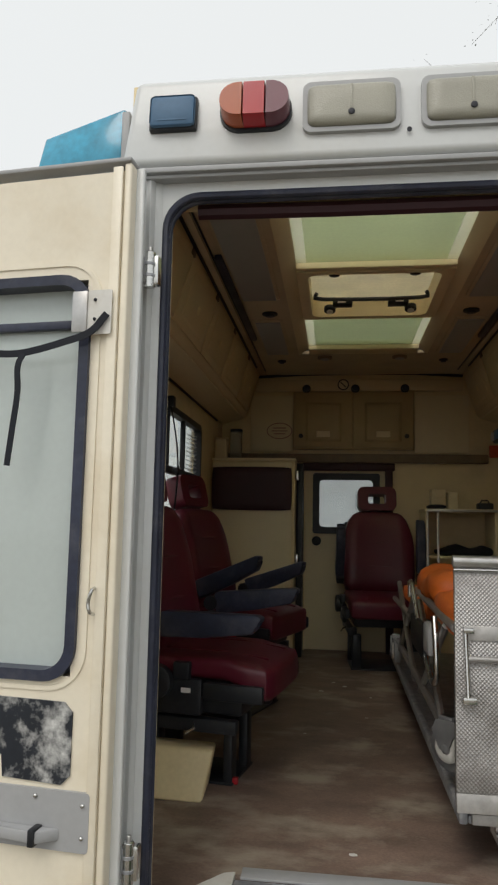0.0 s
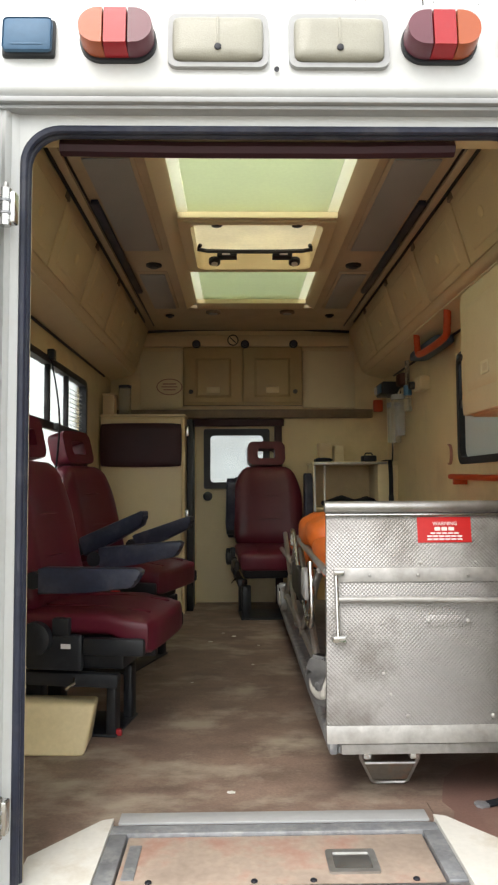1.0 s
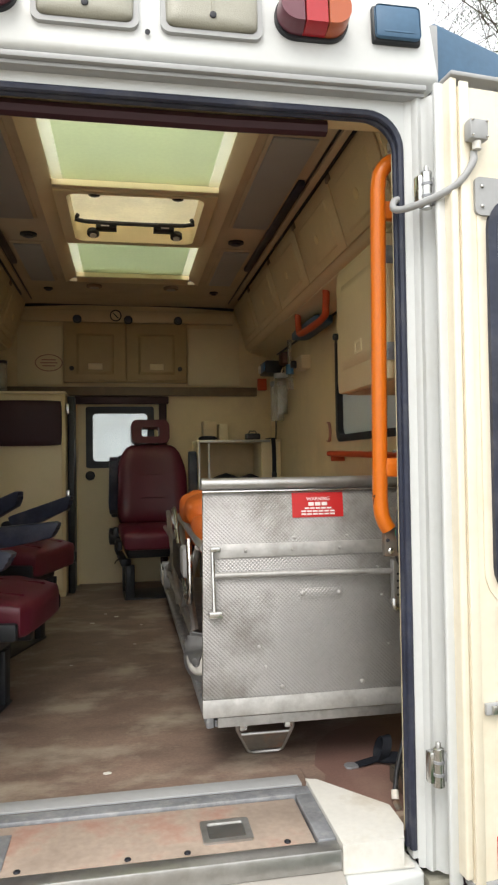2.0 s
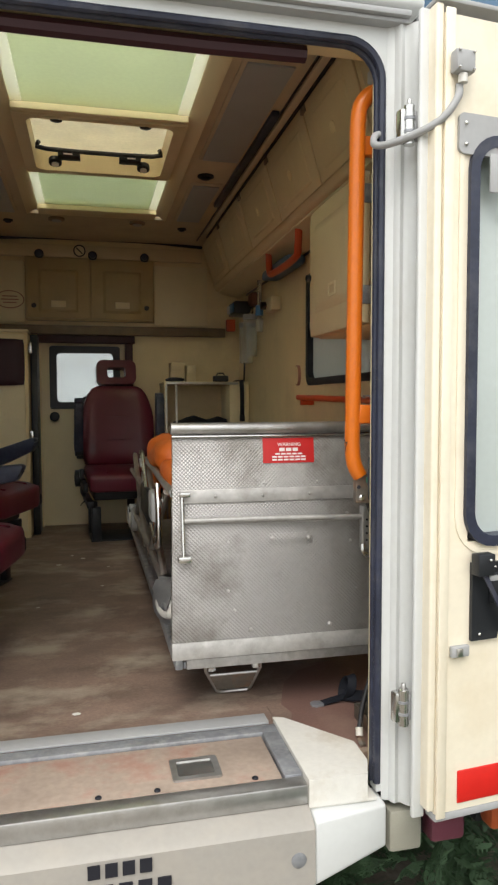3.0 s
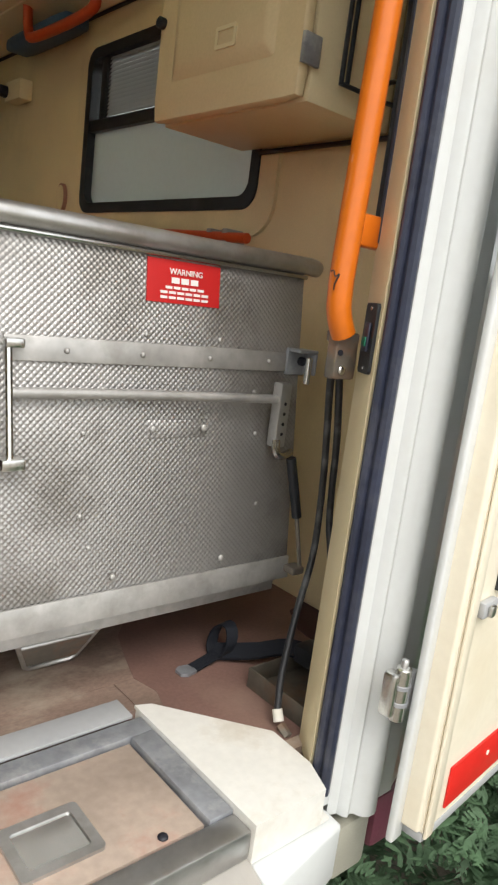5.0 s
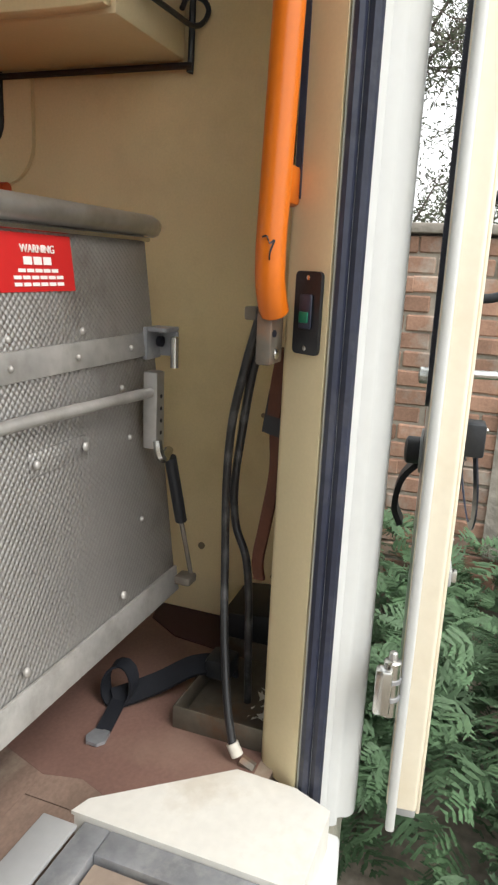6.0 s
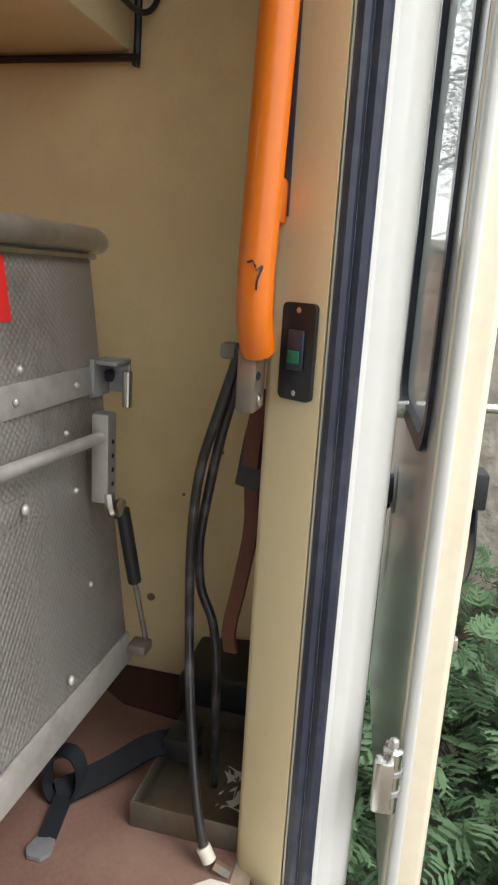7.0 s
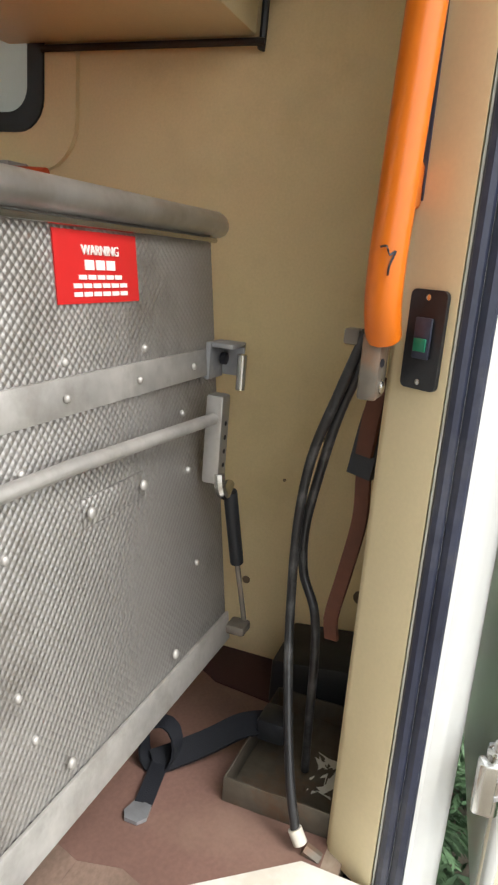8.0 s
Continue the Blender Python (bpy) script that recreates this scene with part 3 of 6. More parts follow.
def build_ceiling_fittings():
    for s in (-1, 1):
        for y0, y1, w in ((0.80, 1.80, 0.20), (2.16, 2.92, 0.17)):
            c = thing("ceiling_lamp", "flat grey ceiling lamp with ribbed diffuser, switched off", "lamp", (s * 0.555, 0, CZ), group="ceiling lamps")
            boxpart("lamp_frame", c, HEADLINER, -w / 2, w / 2, y0, y1, -0.010, -0.0005, 0.004)
            boxpart("diffuser", c, DIFFUSER, -w / 2 + 0.015, w / 2 - 0.015, y0 + 0.02, y1 - 0.02, -0.02, -0.0105, 0.004)
        for x, y, r in ((0.53, 2.05, 0.042), (0.55, 3.15, 0.03)):
            v = thing("ceiling_nozzle", "round black air nozzle in the headliner", "vent", (s * x, y, CZ), group="air nozzles")
            discpart("collar", v, BLACK, (0, 0, 0), (0, 0, -1), r, 0.008, 0.004, 20)
            discpart("louvre", v, RUBBER, (0, 0, -0.011), (0, 0, -1), r * 0.6, 0.006, 0.003, 14)
        v = thing("ceiling_spot", "round brown ceiling spot lamp", "lamp", (s * 0.25, 3.05, CZ), group="ceiling spots")
        discpart("bezel", v, WOODRAIL, (0, 0, 0), (0, 0, -1), 0.05, 0.012, 0.005, 20)
        discpart("lens", v, DIFFUSER, (0, 0, -0.016), (0, 0, -1), 0.03, 0.003, 0.002, 14)
        t = thing("ceiling_track", "dark grab track screwed along the ceiling", "rail", (s * 0.745, 0, CZ), group="ceiling tracks")
        boxpart("track", t, BLACK, -0.006, 0.006, 0.66, 3.3, -0.018, -0.0005, 0.003)
        boxpart("track_lip", t, HEADLINER, *sorted((-s * 0.040, -s * 0.008)), 0.66, 3.3, -0.014, -0.0005, 0.003)
        boxpart("track_groove", t, BLACK, *sorted((-s * 0.052, -s * 0.045)), 0.66, 3.45, -0.010, -0.0005, 0.002)
        boxpart("drip_slide", t, RUBBER, *sorted((-s * 0.092, -s * 0.058)), 1.20, 2.52, -0.026, -0.0005, 0.006, "dark sliding rail for drip hooks")


build_ceiling_fittings()


def locker_run(s):
    """Overhead locker along one side wall, front face leaning inwards."""
    face = lambda z: s * (0.850 - (z - 2.412) * 0.30)
    t = thing("overhead_locker", "cream overhead locker run under the ceiling", "locker", group="overhead lockers")
    bm = bmesh.new()
    prism(bm, [(s * 0.850, 2.412), (s * 0.757, 2.722), (s * 1.040, 2.722), (s * 1.040, 2.352), (s * 0.868, 2.398)], "y", 0.60, PY - 0.055)
    part("body", bm, LOCKER, t)
    edges = [0.62, 1.12, 1.70, 2.30, 2.95, 3.55]
    for a, b in zip(edges, edges[1:]):
        bm = bmesh.new()
        hexa(bm, [(face(2.43), a + 0.006, 2.43), (face(2.69), a + 0.006, 2.69), (face(2.43), b - 0.006, 2.43), (face(2.69), b - 0.006, 2.69),
                  (face(2.43) - s * 0.010, a + 0.006, 2.427), (face(2.69) - s * 0.010, a + 0.006, 2.687), (face(2.43) - s * 0.010, b - 0.006, 2.427), (face(2.69) - s * 0.010, b - 0.006, 2.687)], 0.004)
        d = part("locker_door", bm, LOCKER, t)
        bm = bmesh.new()
        hexa(bm, [(face(2.46) - s * 0.009, a + 0.08, 2.46), (face(2.66) - s * 0.009, a + 0.08, 2.66), (face(2.46) - s * 0.009, b - 0.08, 2.46), (face(2.66) - s * 0.009, b - 0.08, 2.66),
                  (face(2.47) - s * 0.018, a + 0.09, 2.468), (face(2.65) - s * 0.018, a + 0.09, 2.648), (face(2.47) - s * 0.018, b - 0.09, 2.468), (face(2.65) - s * 0.018, b - 0.09, 2.648)], 0.004)
        part("raised_field", bm, LOCKER, d)
        discpart("finger_catch", d, LINER, (face(2.55) - s * 0.017, (a + b) / 2, 2.55), (-s, 0, -0.3), 0.022, 0.004, 0.004)
        boxpart("stud", t, WOODRAIL, *sorted((s * 0.752, s * 0.775)), a - 0.02, a + 0.02, 2.690, 2.722, 0.003)
    bm = bmesh.new()
    hexa(bm, [(s * 0.876, 0.61, 2.394), (s * 0.876, 0.61, 2.386), (s * 0.876, PY - 0.06, 2.394), (s * 0.876, PY - 0.06, 2.386),
              (s * 1.030, 0.61, 2.352), (s * 1.030, 0.61, 2.344), (s * 1.030, PY - 0.06, 2.352), (s * 1.030, PY - 0.06, 2.344)], 0)
    part("under_panel", bm, PILLAR, t, "paler underside panel")
    bm = bmesh.new()
    tube(bm, [(s * 1.036, 0.62, 2.338), (s * 1.036, PY - 0.30, 2.338)], 0.007, 6)
    part("edge_cord", bm, BLACK, t, "dark sealing cord along the wall")


locker_run(-1)
locker_run(1)


def side_windows():
    for s, name, y0, y1, z0, z1, zm in ((-1, "window_1", 1.30, 2.76, 1.56, 2.21, 1.87), (1, "window_2", 0.90, 1.93, 1.66, 2.225, 1.965)):
        w = thing(name, "sliding side window in a black rubber frame", "window", kind="structure")
        x = s * (WX + 0.012)
        bm = bmesh.new()
        ring(bm, rounded(y0, y1, z0, z1, 0.06), rounded(y0 + 0.035, y1 - 0.035, z0 + 0.035, z1 - 0.035, 0.045), "x", *sorted((s * (WX - 0.018), s * (WX + 0.03))))
        part("window_frame", bm, BLACK, w)
        boxpart("mullion", w, BLACK, *sorted((s * (WX - 0.01), s * (WX + 0.02))), y0 + 0.03, y1 - 0.03, zm - 0.02, zm + 0.02, 0.003)
        if s < 0:
            for yy in (1.92, 2.30):
                boxpart("upright", w, BLACK, *sorted((s * (WX - 0.009), s * (WX + 0.019))), yy - 0.016, yy + 0.016, zm, z1 - 0.03, 0.003)
            p = boxpart("pane", w, GLASS, *sorted((x, x + s * 0.004)), y0 + 0.03, y1 - 0.03, z0 + 0.03, z1 - 0.03, 0)
            p.visible_shadow = False
            for k in range(9):
                boxpart("louvre_line", w, DIFFUSER, *sorted((x - s * 0.004, x - s * 0.002)), 2.33, y1 - 0.04, zm + 0.04 + k * 0.026, zm + 0.043 + k * 0.026, 0)
        else:
            p = boxpart("pane", w, FROST, *sorted((x, x + s * 0.004)), y0 + 0.03, y1 - 0.03, z0 + 0.03, zm, 0, "frosted pale lower pane")
            p.visible_shadow = False
            p = boxpart("pane", w, GLASS, *sorted((x, x + s * 0.004)), y0 + 0.03, y1 - 0.03, zm, z1 - 0.03, 0)
            p.visible_shadow = False
            boxpart("upright", w, BLACK, *sorted((s * (WX - 0.009), s * (WX + 0.019))), 1.80, 1.84, zm, z1 - 0.03, 0.003)
            for k in range(15):
                bm = bmesh.new()
                zz = zm + 0.024 + k * 0.0135
                hexa(bm, [(s * (WX + 0.0), 0.94, zz), (s * (WX + 0.0), 0.94, zz + 0.002), (s * (WX + 0.0), 1.80, zz), (s * (WX + 0.0), 1.80, zz + 0.002),
                          (s * (WX + 0.010), 0.94, zz + 0.017), (s * (WX + 0.010), 0.94, zz + 0.019), (s * (WX + 0.010), 1.80, zz + 0.017), (s * (WX + 0.010), 1.80, zz + 0.019)])
                part("blind_slat", bm, DIFFUSER, w)


side_windows()


def front_fittings():
    # twin locker high on the bulkhead
    t = thing("front_locker", "cream two-door locker high on the bulkhead", "locker")
    y = PY - 0.055
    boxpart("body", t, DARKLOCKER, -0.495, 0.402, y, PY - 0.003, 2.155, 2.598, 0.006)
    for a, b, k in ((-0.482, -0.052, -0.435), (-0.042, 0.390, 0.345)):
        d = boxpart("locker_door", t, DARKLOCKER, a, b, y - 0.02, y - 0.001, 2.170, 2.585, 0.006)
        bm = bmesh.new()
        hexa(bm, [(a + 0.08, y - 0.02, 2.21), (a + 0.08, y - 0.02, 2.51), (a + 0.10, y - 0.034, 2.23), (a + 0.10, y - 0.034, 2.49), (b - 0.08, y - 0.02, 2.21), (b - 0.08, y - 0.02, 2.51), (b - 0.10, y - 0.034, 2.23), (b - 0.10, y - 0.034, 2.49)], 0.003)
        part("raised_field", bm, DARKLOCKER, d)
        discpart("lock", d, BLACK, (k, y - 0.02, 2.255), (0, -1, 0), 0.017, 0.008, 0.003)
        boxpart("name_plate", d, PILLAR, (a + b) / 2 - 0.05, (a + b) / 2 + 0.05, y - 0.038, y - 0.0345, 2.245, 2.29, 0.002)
    for x in (-0.395, -0.03, 0.335):
        st = thing("locker_stop", "round black rubber bumper stop", "stop", (x, PY - 0.052, 2.615), group="rubber stops")
        discpart("base", st, BLACK, (0, 0, 0), (0, -1, 0), 0.032, 0.02, 0.004)
        discpart("tip", st, RUBBER, (0, -0.025, 0), (0, -1, 0), 0.022, 0.02, 0.004)
    sg = thing("no_smoking_sign", "small round faded no-smoking sticker", "sign", (-0.12, PY - 0.052, 2.648))
    bm = bmesh.new()
    disc(bm, (0, 0, 0), (0, -1, 0), 0.045, 0.002, 24)
    part("disc", bm, PILLAR, sg)
    bm = bmesh.new()
    ring(bm, [(0.043 * math.cos(i * math.pi / 12), 0.043 * math.sin(i * math.pi / 12)) for i in range(24)], [(0.034 * math.cos(i * math.pi / 12), 0.034 * math.sin(i * math.pi / 12)) for i in range(24)], "y", -0.005, -0.0025)
    part("ring", bm, DARKINK, sg)
    boxpart("bar", sg, DARKINK, -0.028, 0.028, -0.0045, -0.0025, -0.004, 0.004, 0).rotation_euler = (0, radians(45), 0)
    # oval sticker
    sg = thing("oval_sticker", "oval faded red sticker on the bulkhead", "sticker", (-0.60, PY - 0.019, 2.30))
    bm = bmesh.new()
    ov = lambda a, b: [(a * math.cos(i * math.pi / 16), b * math.sin(i * math.pi / 16)) for i in range(32)]
    prism(bm, ov(0.10, 0.065), "y", -0.002, 0)
    part("disc", bm, PILLAR, sg)
    bm = bmesh.new()
    ring(bm, ov(0.098, 0.063), ov(0.091, 0.056), "y", -0.004, -0.0025)
    part("ring", bm, FADEDINK, sg)
    for k, wd in enumerate((0.05, 0.06, 0.045)):
        boxpart("print_bar", sg, FADEDINK, -wd, wd, -0.004, -0.0025, 0.018 - k * 0.022, 0.026 - k * 0.022, 0)
    # tall cabinet beside the passage
    c = thing("tall_cabinet", "cream tall cabinet with a maroon pad on its door", "cabinet")
    boxpart("body", c, LINER, -1.04, -0.455, PY - 0.42, PY - 0.06, FZ, 2.035, 0.008)
    boxpart("top_edge", c, PILLAR, -1.04, -0.45, PY - 0.44, PY - 0.06, 2.036, 2.052, 0.004)
    boxpart("door_panel", c, PILLAR, -1.02, -0.475, PY - 0.438, PY - 0.421, FZ + 0.05, 2.02, 0.006)
    bm = bmesh.new()
    cushion(bm, -1.028, -0.476, PY - 0.475, PY - 0.439, 1.69, 1.985, 0.012, 0.004)
    part("pad", bm, DARKRED, c, "dark maroon padded panel")
    for z in (0.95, 1.25, 1.32, 1.9):
        boxpart("hinge", c, CHROME, -0.452, -0.43, PY - 0.41, PY - 0.38, z, z + 0.07, 0.003)
    boxpart("seal_strip", c, BLACK, -0.449, -0.405, PY - 0.30, PY - 0.10, FZ, 2.03, 0.003)
    # sliding door to the cab
    d = thing("door_3", "cream sliding door to the cab with a small window", "door", kind="structure")
    y = PY + 0.041
    for (x0, x1, z0, z1) in ((-0.43, 0.22, FZ + 0.001, 1.555), (-0.43, 0.22, 1.96, 2.06), (-0.43, -0.32, 1.555, 1.96), (0.13, 0.22, 1.555, 1.96)):
        boxpart("door_leaf", d, PILLAR, x0, x1, y, y + 0.025, z0, z1, 0)
    bm = bmesh.new()
    ring(bm, rounded(-0.345, 0.155, 1.53, 1.985, 0.02), rounded(-0.295, 0.105, 1.58, 1.935, 0.03), "y", y - 0.012, y + 0.03)
    part("window_frame", bm, BLACK, d)
    boxpart("pane", d, GLASS, -0.30, 0.11, y + 0.01, y + 0.014, 1.575, 1.94, 0)
    discpart("lock", d, BLACK, (-0.315, y, 1.475), (0, -1, 0), 0.035, 0.02, 0.006)
    boxpart("top_track", d, DARKRED, -0.42, 0.26, PY - 0.06, PY - 0.003, 2.0, 2.055, 0.006)
    boxpart("side_post", d, DARKRED, 0.19, 0.245, PY - 0.04, PY - 0.003, FZ, 2.0, 0.004)


front_fittings()


# ---- rear doors ----


def rear_door(s, name):
    """One open rear door, hinged at the post and folded right back; s: side. Local x runs outwards along the door."""
    d = thing(name, "open cream rear door folded back, frosted window in black rubber", "door", (0.665 if s > 0 else -0.637, -0.073 if s > 0 else -0.060, 0, 0, 0, s * 6.0), kind="structure")
    X = lambda a, b: sorted((s * a, s * b))
    L, z0, z1 = 0.60, 0.612, 2.428
    wx0, wx1, wz0, wz1 = 0.097, 0.535, 1.258, 2.150
    for (a, b, c, e) in ((0.02, wx0, z0 + 0.02, z1 - 0.02), (wx1, L, z0 + 0.02, z1 - 0.02), (wx0, wx1, z0 + 0.02, wz0), (wx0, wx1, wz1, z1 - 0.02)):
        x0, x1 = X(a, b)
        boxpart("door_skin", d, CREAM, x0, x1, -0.045, -0.006, c, e, 0)
        boxpart("outer_skin", d, WHITE, x0, x1, -0.0055, 0.0, c, e, 0)
    # folded edges: white outside, cream lip inside
    bm = bmesh.new()
    box(bm, *X(0.0, 0.0195), -0.046, 0.0, z0 + 0.028, z1, 0.006, 3)
    part("hinge_edge", bm, CREAM, d, "rounded cream edge")
    bm = bmesh.new()
    box(bm, *X(-0.020, 0.012), -0.016, -0.002, z0, z1, 0.005, 3)
    part("edge_flange", bm, WHITE, d, "white edge flange")
    bm = bmesh.new()
    box(bm, *X(0.02, 0.045), -0.052, -0.0455, z0 + 0.01, z1 - 0.01, 0.003, 2)
    part("inner_lip", bm, CREAM, d)
    boxpart("bottom_edge", d, GREYPAINT, *X(0.02, L), -0.046, -0.004, z0, z0 + 0.0195, 0.004, "bare grey bottom edge")
    boxpart("top_edge", d, GREYPAINT, *X(0.0, L), -0.052, 0.004, z1 + 0.0005, z1 + 0.012, 0.004, "grey metal top edge")
    # pressed surround and window
    bm = bmesh.new()
    q = X(wx0 - 0.036, wx1 + 0.036)
    w = X(wx0, wx1)
    ring(bm, rounded(*q, wz0 - 0.032, wz1 + 0.045, 0.09), rounded(q[0] + 0.010, q[1] - 0.010, wz0 - 0.022, wz1 + 0.035, 0.08), "y", -0.0485, -0.0452)
    part("pressed_rim", bm, CREAM, d)
    bm = bmesh.new()
    ring(bm, rounded(w[0] - 0.012, w[1] + 0.012, wz0 - 0.012, wz1 + 0.012, 0.075), rounded(w[0] + 0.012, w[1] - 0.012, wz0 + 0.012, wz1 - 0.012, 0.055), "y", -0.056, 0.006)
    seal = part("window_seal", bm, RUBBER, d, "black rubber window seal")
    bm = bmesh.new()
    prism(bm, rounded(w[0] + 0.008, w[1] - 0.008, wz0 + 0.008, wz1 - 0.008, 0.055), "y", -0.012, -0.006)
    part("pane", bm, FROST, d, "frosted pale window pane")
    # hinges
    for z in (0.868, 2.185):
        h = discpart("hinge", d, CHROME, (s * -0.030, 0.012, z - 0.042), (0, 0, 1), 0.0125, 0.084, 0.004, 14, "worn metal hinge")
        boxpart("hinge_leaf", h, GREYPAINT, *X(-0.030, 0.006), 0.004, 0.020, z - 0.032, z + 0.032, 0.005)
        boxpart("hinge_leaf", h, CHROME, *X(-0.052, -0.030), 0.010, 0.034, z - 0.036, z + 0.036, 0.005)
        for dz in (-0.014, 0.014):
            discpart("hinge_ring", h, GREYTRIM, (s * -0.030, 0.012, z + dz - 0.003), (0, 0, 1), 0.0142, 0.006, 0.001, 14)
        discpart("hinge_pin", h, ALU, (s * -0.030, 0.012, z + 0.043), (0, 0, 1), 0.006, 0.012, 0.003, 8)
    return d, X


d1, X1 = rear_door(1, "door_1")
# latch housing with cut-out, black steel
bm = bmesh.new()
prism(bm, [(0.105, 1.03), (0.105, 1.21), (0.54, 1.205), (0.54, 1.04), (0.245, 1.055), (0.245, 1.10), (0.19, 1.105), (0.175, 1.03)], "y", -0.055, -0.0455)
hz = part("latch_housing", bm, BLACK, d1, "black steel latch housing with square cut-out")
boxpart("corner_block", hz, BLACK, 0.10, 0.145, -0.085, -0.0555, 1.185, 1.235, 0.004)
boxpart("cover_plate", hz, BLACK, 0.15, 0.235, -0.062, -0.0555, 1.115, 1.185, 0.003)
boxpart("plate_rib", hz, GREYPAINT, 0.145, 0.235, -0.064, -0.0625, 1.168, 1.180, 0.002)
for x, z in ((0.13, 1.222), (0.165, 1.198), (0.215, 1.198), (0.26, 1.198), (0.125, 1.045), (0.19, 1.14), (0.265, 1.07)):
    bolt(hz, (x, -0.0555 if z != 1.222 else -0.0855, z), (0, -1, 0), 0.004)
bm = bmesh.new()
band(bm, smooth_line([(0.125, -0.075, 1.185), (0.155, -0.085, 1.12), (0.195, -0.09, 1.06), (0.26, -0.09, 1.025), (0.36, -0.085, 1.035), (0.46, -0.075, 1.09)]), 0.014, 0.003, (0, 0.3, 1))
part("check_strap", bm, RUBBER, d1, "black rubber check strap")
c = boxpart("small_catch", d1, GREYPAINT, 0.052, 0.099, -0.058, -0.0455, 0.997, 1.023, 0.003, "small worn metal catch")
boxpart("catch_tongue", c, CHROME, 0.062, 0.076, -0.066, -0.0585, 1.001, 1.019, 0.002)
r = boxpart("reflector_strip", d1, RED, 0.078, 0.59, -0.0490, -0.0455, 0.650, 0.726, 0.001, "red reflective strip")
for x, z in ((0.22, 0.694), (0.40, 0.698)):
    discpart("rust_spot", r, CREAM, (x, -0.049, z), (0, -1, 0), 0.005, 0.001, 0.001, 8)
bm = bmesh.new()
prism(bm, rounded(0.055, 0.21, 2.115, 2.202, 0.014), "y", -0.053, -0.0455)
bp = part("bracket_plate", bm, GREYPAINT, d1, "grey painted steel bracket plate")
boxpart("bracket_foot", bp, GREYPAINT, 0.13, 0.21, -0.0625, -0.0572, 2.035, 2.12, 0.003)
for z in (2.135, 2.18):
    bolt(bp, (0.072, -0.053, z), (0, -1, 0), 0.005)
jb = boxpart("junction_box", d1, GREYPAINT, 0.028, 0.076, -0.080, -0.0525, 2.275, 2.322, 0.006, "grey cable junction box")
for x, z in ((0.034, 2.281), (0.070, 2.281), (0.034, 2.316), (0.070, 2.316)):
    bolt(jb, (x, -0.080, z), (0, -1, 0), 0.003)
discpart("gland", jb, WHITEPANEL, (0.052, -0.066, 2.274), (0, 0, -1), 0.010, 0.018)
# pull rod on the inner face, with a hanging wire
rod = tubepart("pull_rod", d1, CHROME, [(0.50, -0.045, 1.255), (0.50, -0.21, 1.258)], 0.009, 10, "bare metal rod")
discpart("rod_collar", rod, CHROME, (0.50, -0.18, 1.2575), (0, -1, 0), 0.013, 0.03, 0.002)
tubepart("wire", rod, CHROME, [(0.50, -0.205, 1.25), (0.50, -0.200, 1.20), (0.50, -0.190, 1.13)], 0.002, 6, k=3)
tubepart("grab_handle", d1, BLACK, [(0.562, -0.0455, 1.60), (0.562, -0.095, 1.595), (0.562, -0.128, 1.555), (0.562, -0.140, 1.49), (0.562, -0.130, 1.42), (0.562, -0.095, 1.402), (0.562, -0.0455, 1.405)], 0.010, 10, "black grab handle", 4)
discpart("lock_barrel", d1, CHROME, (0.40, 0.0, 1.26), (0, 1, 0), 0.016, 0.02, 0.003)
discpart("latch_knob", d1, BLACK, (0.46, 0.0, 1.10), (0, 1, 0), 0.028, 0.03, 0.006, 16, "black latch knob")
discpart("knob_rose", d1, GREYPAINT, (0.46, 0.0005, 1.10), (0, 1, 0), 0.045, 0.004, 0.002, 20)
bm = bmesh.new()
band(bm, smooth_line([(0.50, 0.004, 1.07), (0.50, 0.035, 1.03), (0.50, 0.045, 0.97), (0.50, 0.03, 0.93)]), 0.05, 0.012, (1, 0, 0))
part("rubber_buffer", bm, BLACK, d1, "black rubber buffer")

d2, X2 = rear_door(-1, "door_2")
bm = bmesh.new()
prism(bm, [(-0.085 - u, v) for u, v in ((0.02, 1.035), (0.0, 1.055), (0.0, 1.185), (0.02, 1.205), (0.44, 1.21), (0.44, 1.10), (0.19, 1.10), (0.165, 1.085), (0.16, 1.04))], "y", -0.0495, -0.0455)
part("backing_plate", bm, CHIPPED, d2, "black backing plate with flaking paint")
bm = bmesh.new()
prism(bm, rounded(-0.56, -0.035, 0.905, 1.025, 0.008), "y", -0.053, -0.0455)
gp = part("steel_plate", bm, GREYPAINT, d2, "grey painted steel plate")
hexbm = bmesh.new()
hexa(hexbm, [(-0.50, -0.056, 0.93), (-0.50, -0.056, 0.95), (-0.50, -0.053, 0.93), (-0.50, -0.053, 0.95), (-0.14, -0.085, 0.925), (-0.14, -0.085, 0.95), (-0.10, -0.053, 0.925), (-0.10, -0.053, 0.95)], 0.004)
part("plate_fold", hexbm, GREYPAINT, gp)
boxpart("latch_lug", gp, BLACK, -0.155, -0.14, -0.090, -0.0535, 0.92, 0.955, 0.003)
for x, z in ((-0.05, 0.935), (-0.05, 1.0), (-0.16, 1.01)):
    bolt(gp, (x, -0.053, z), (0, -1, 0), 0.005)
bm = bmesh.new()
prism(bm, rounded(-0.088, -0.030, 2.015, 2.118, 0.004), "y", -0.0605, -0.0572)
bp = part("bracket_plate", bm, WHITEPANEL, d2, "pale metal strap bracket")
boxpart("bracket_bend", bp, ALU, -0.125, -0.088, -0.066, -0.0575, 2.02, 2.116, 0.002)
for z in (2.05, 2.095):
    bolt(bp, (-0.07, -0.0605, z), (0, -1, 0), 0.004, DARKINK)
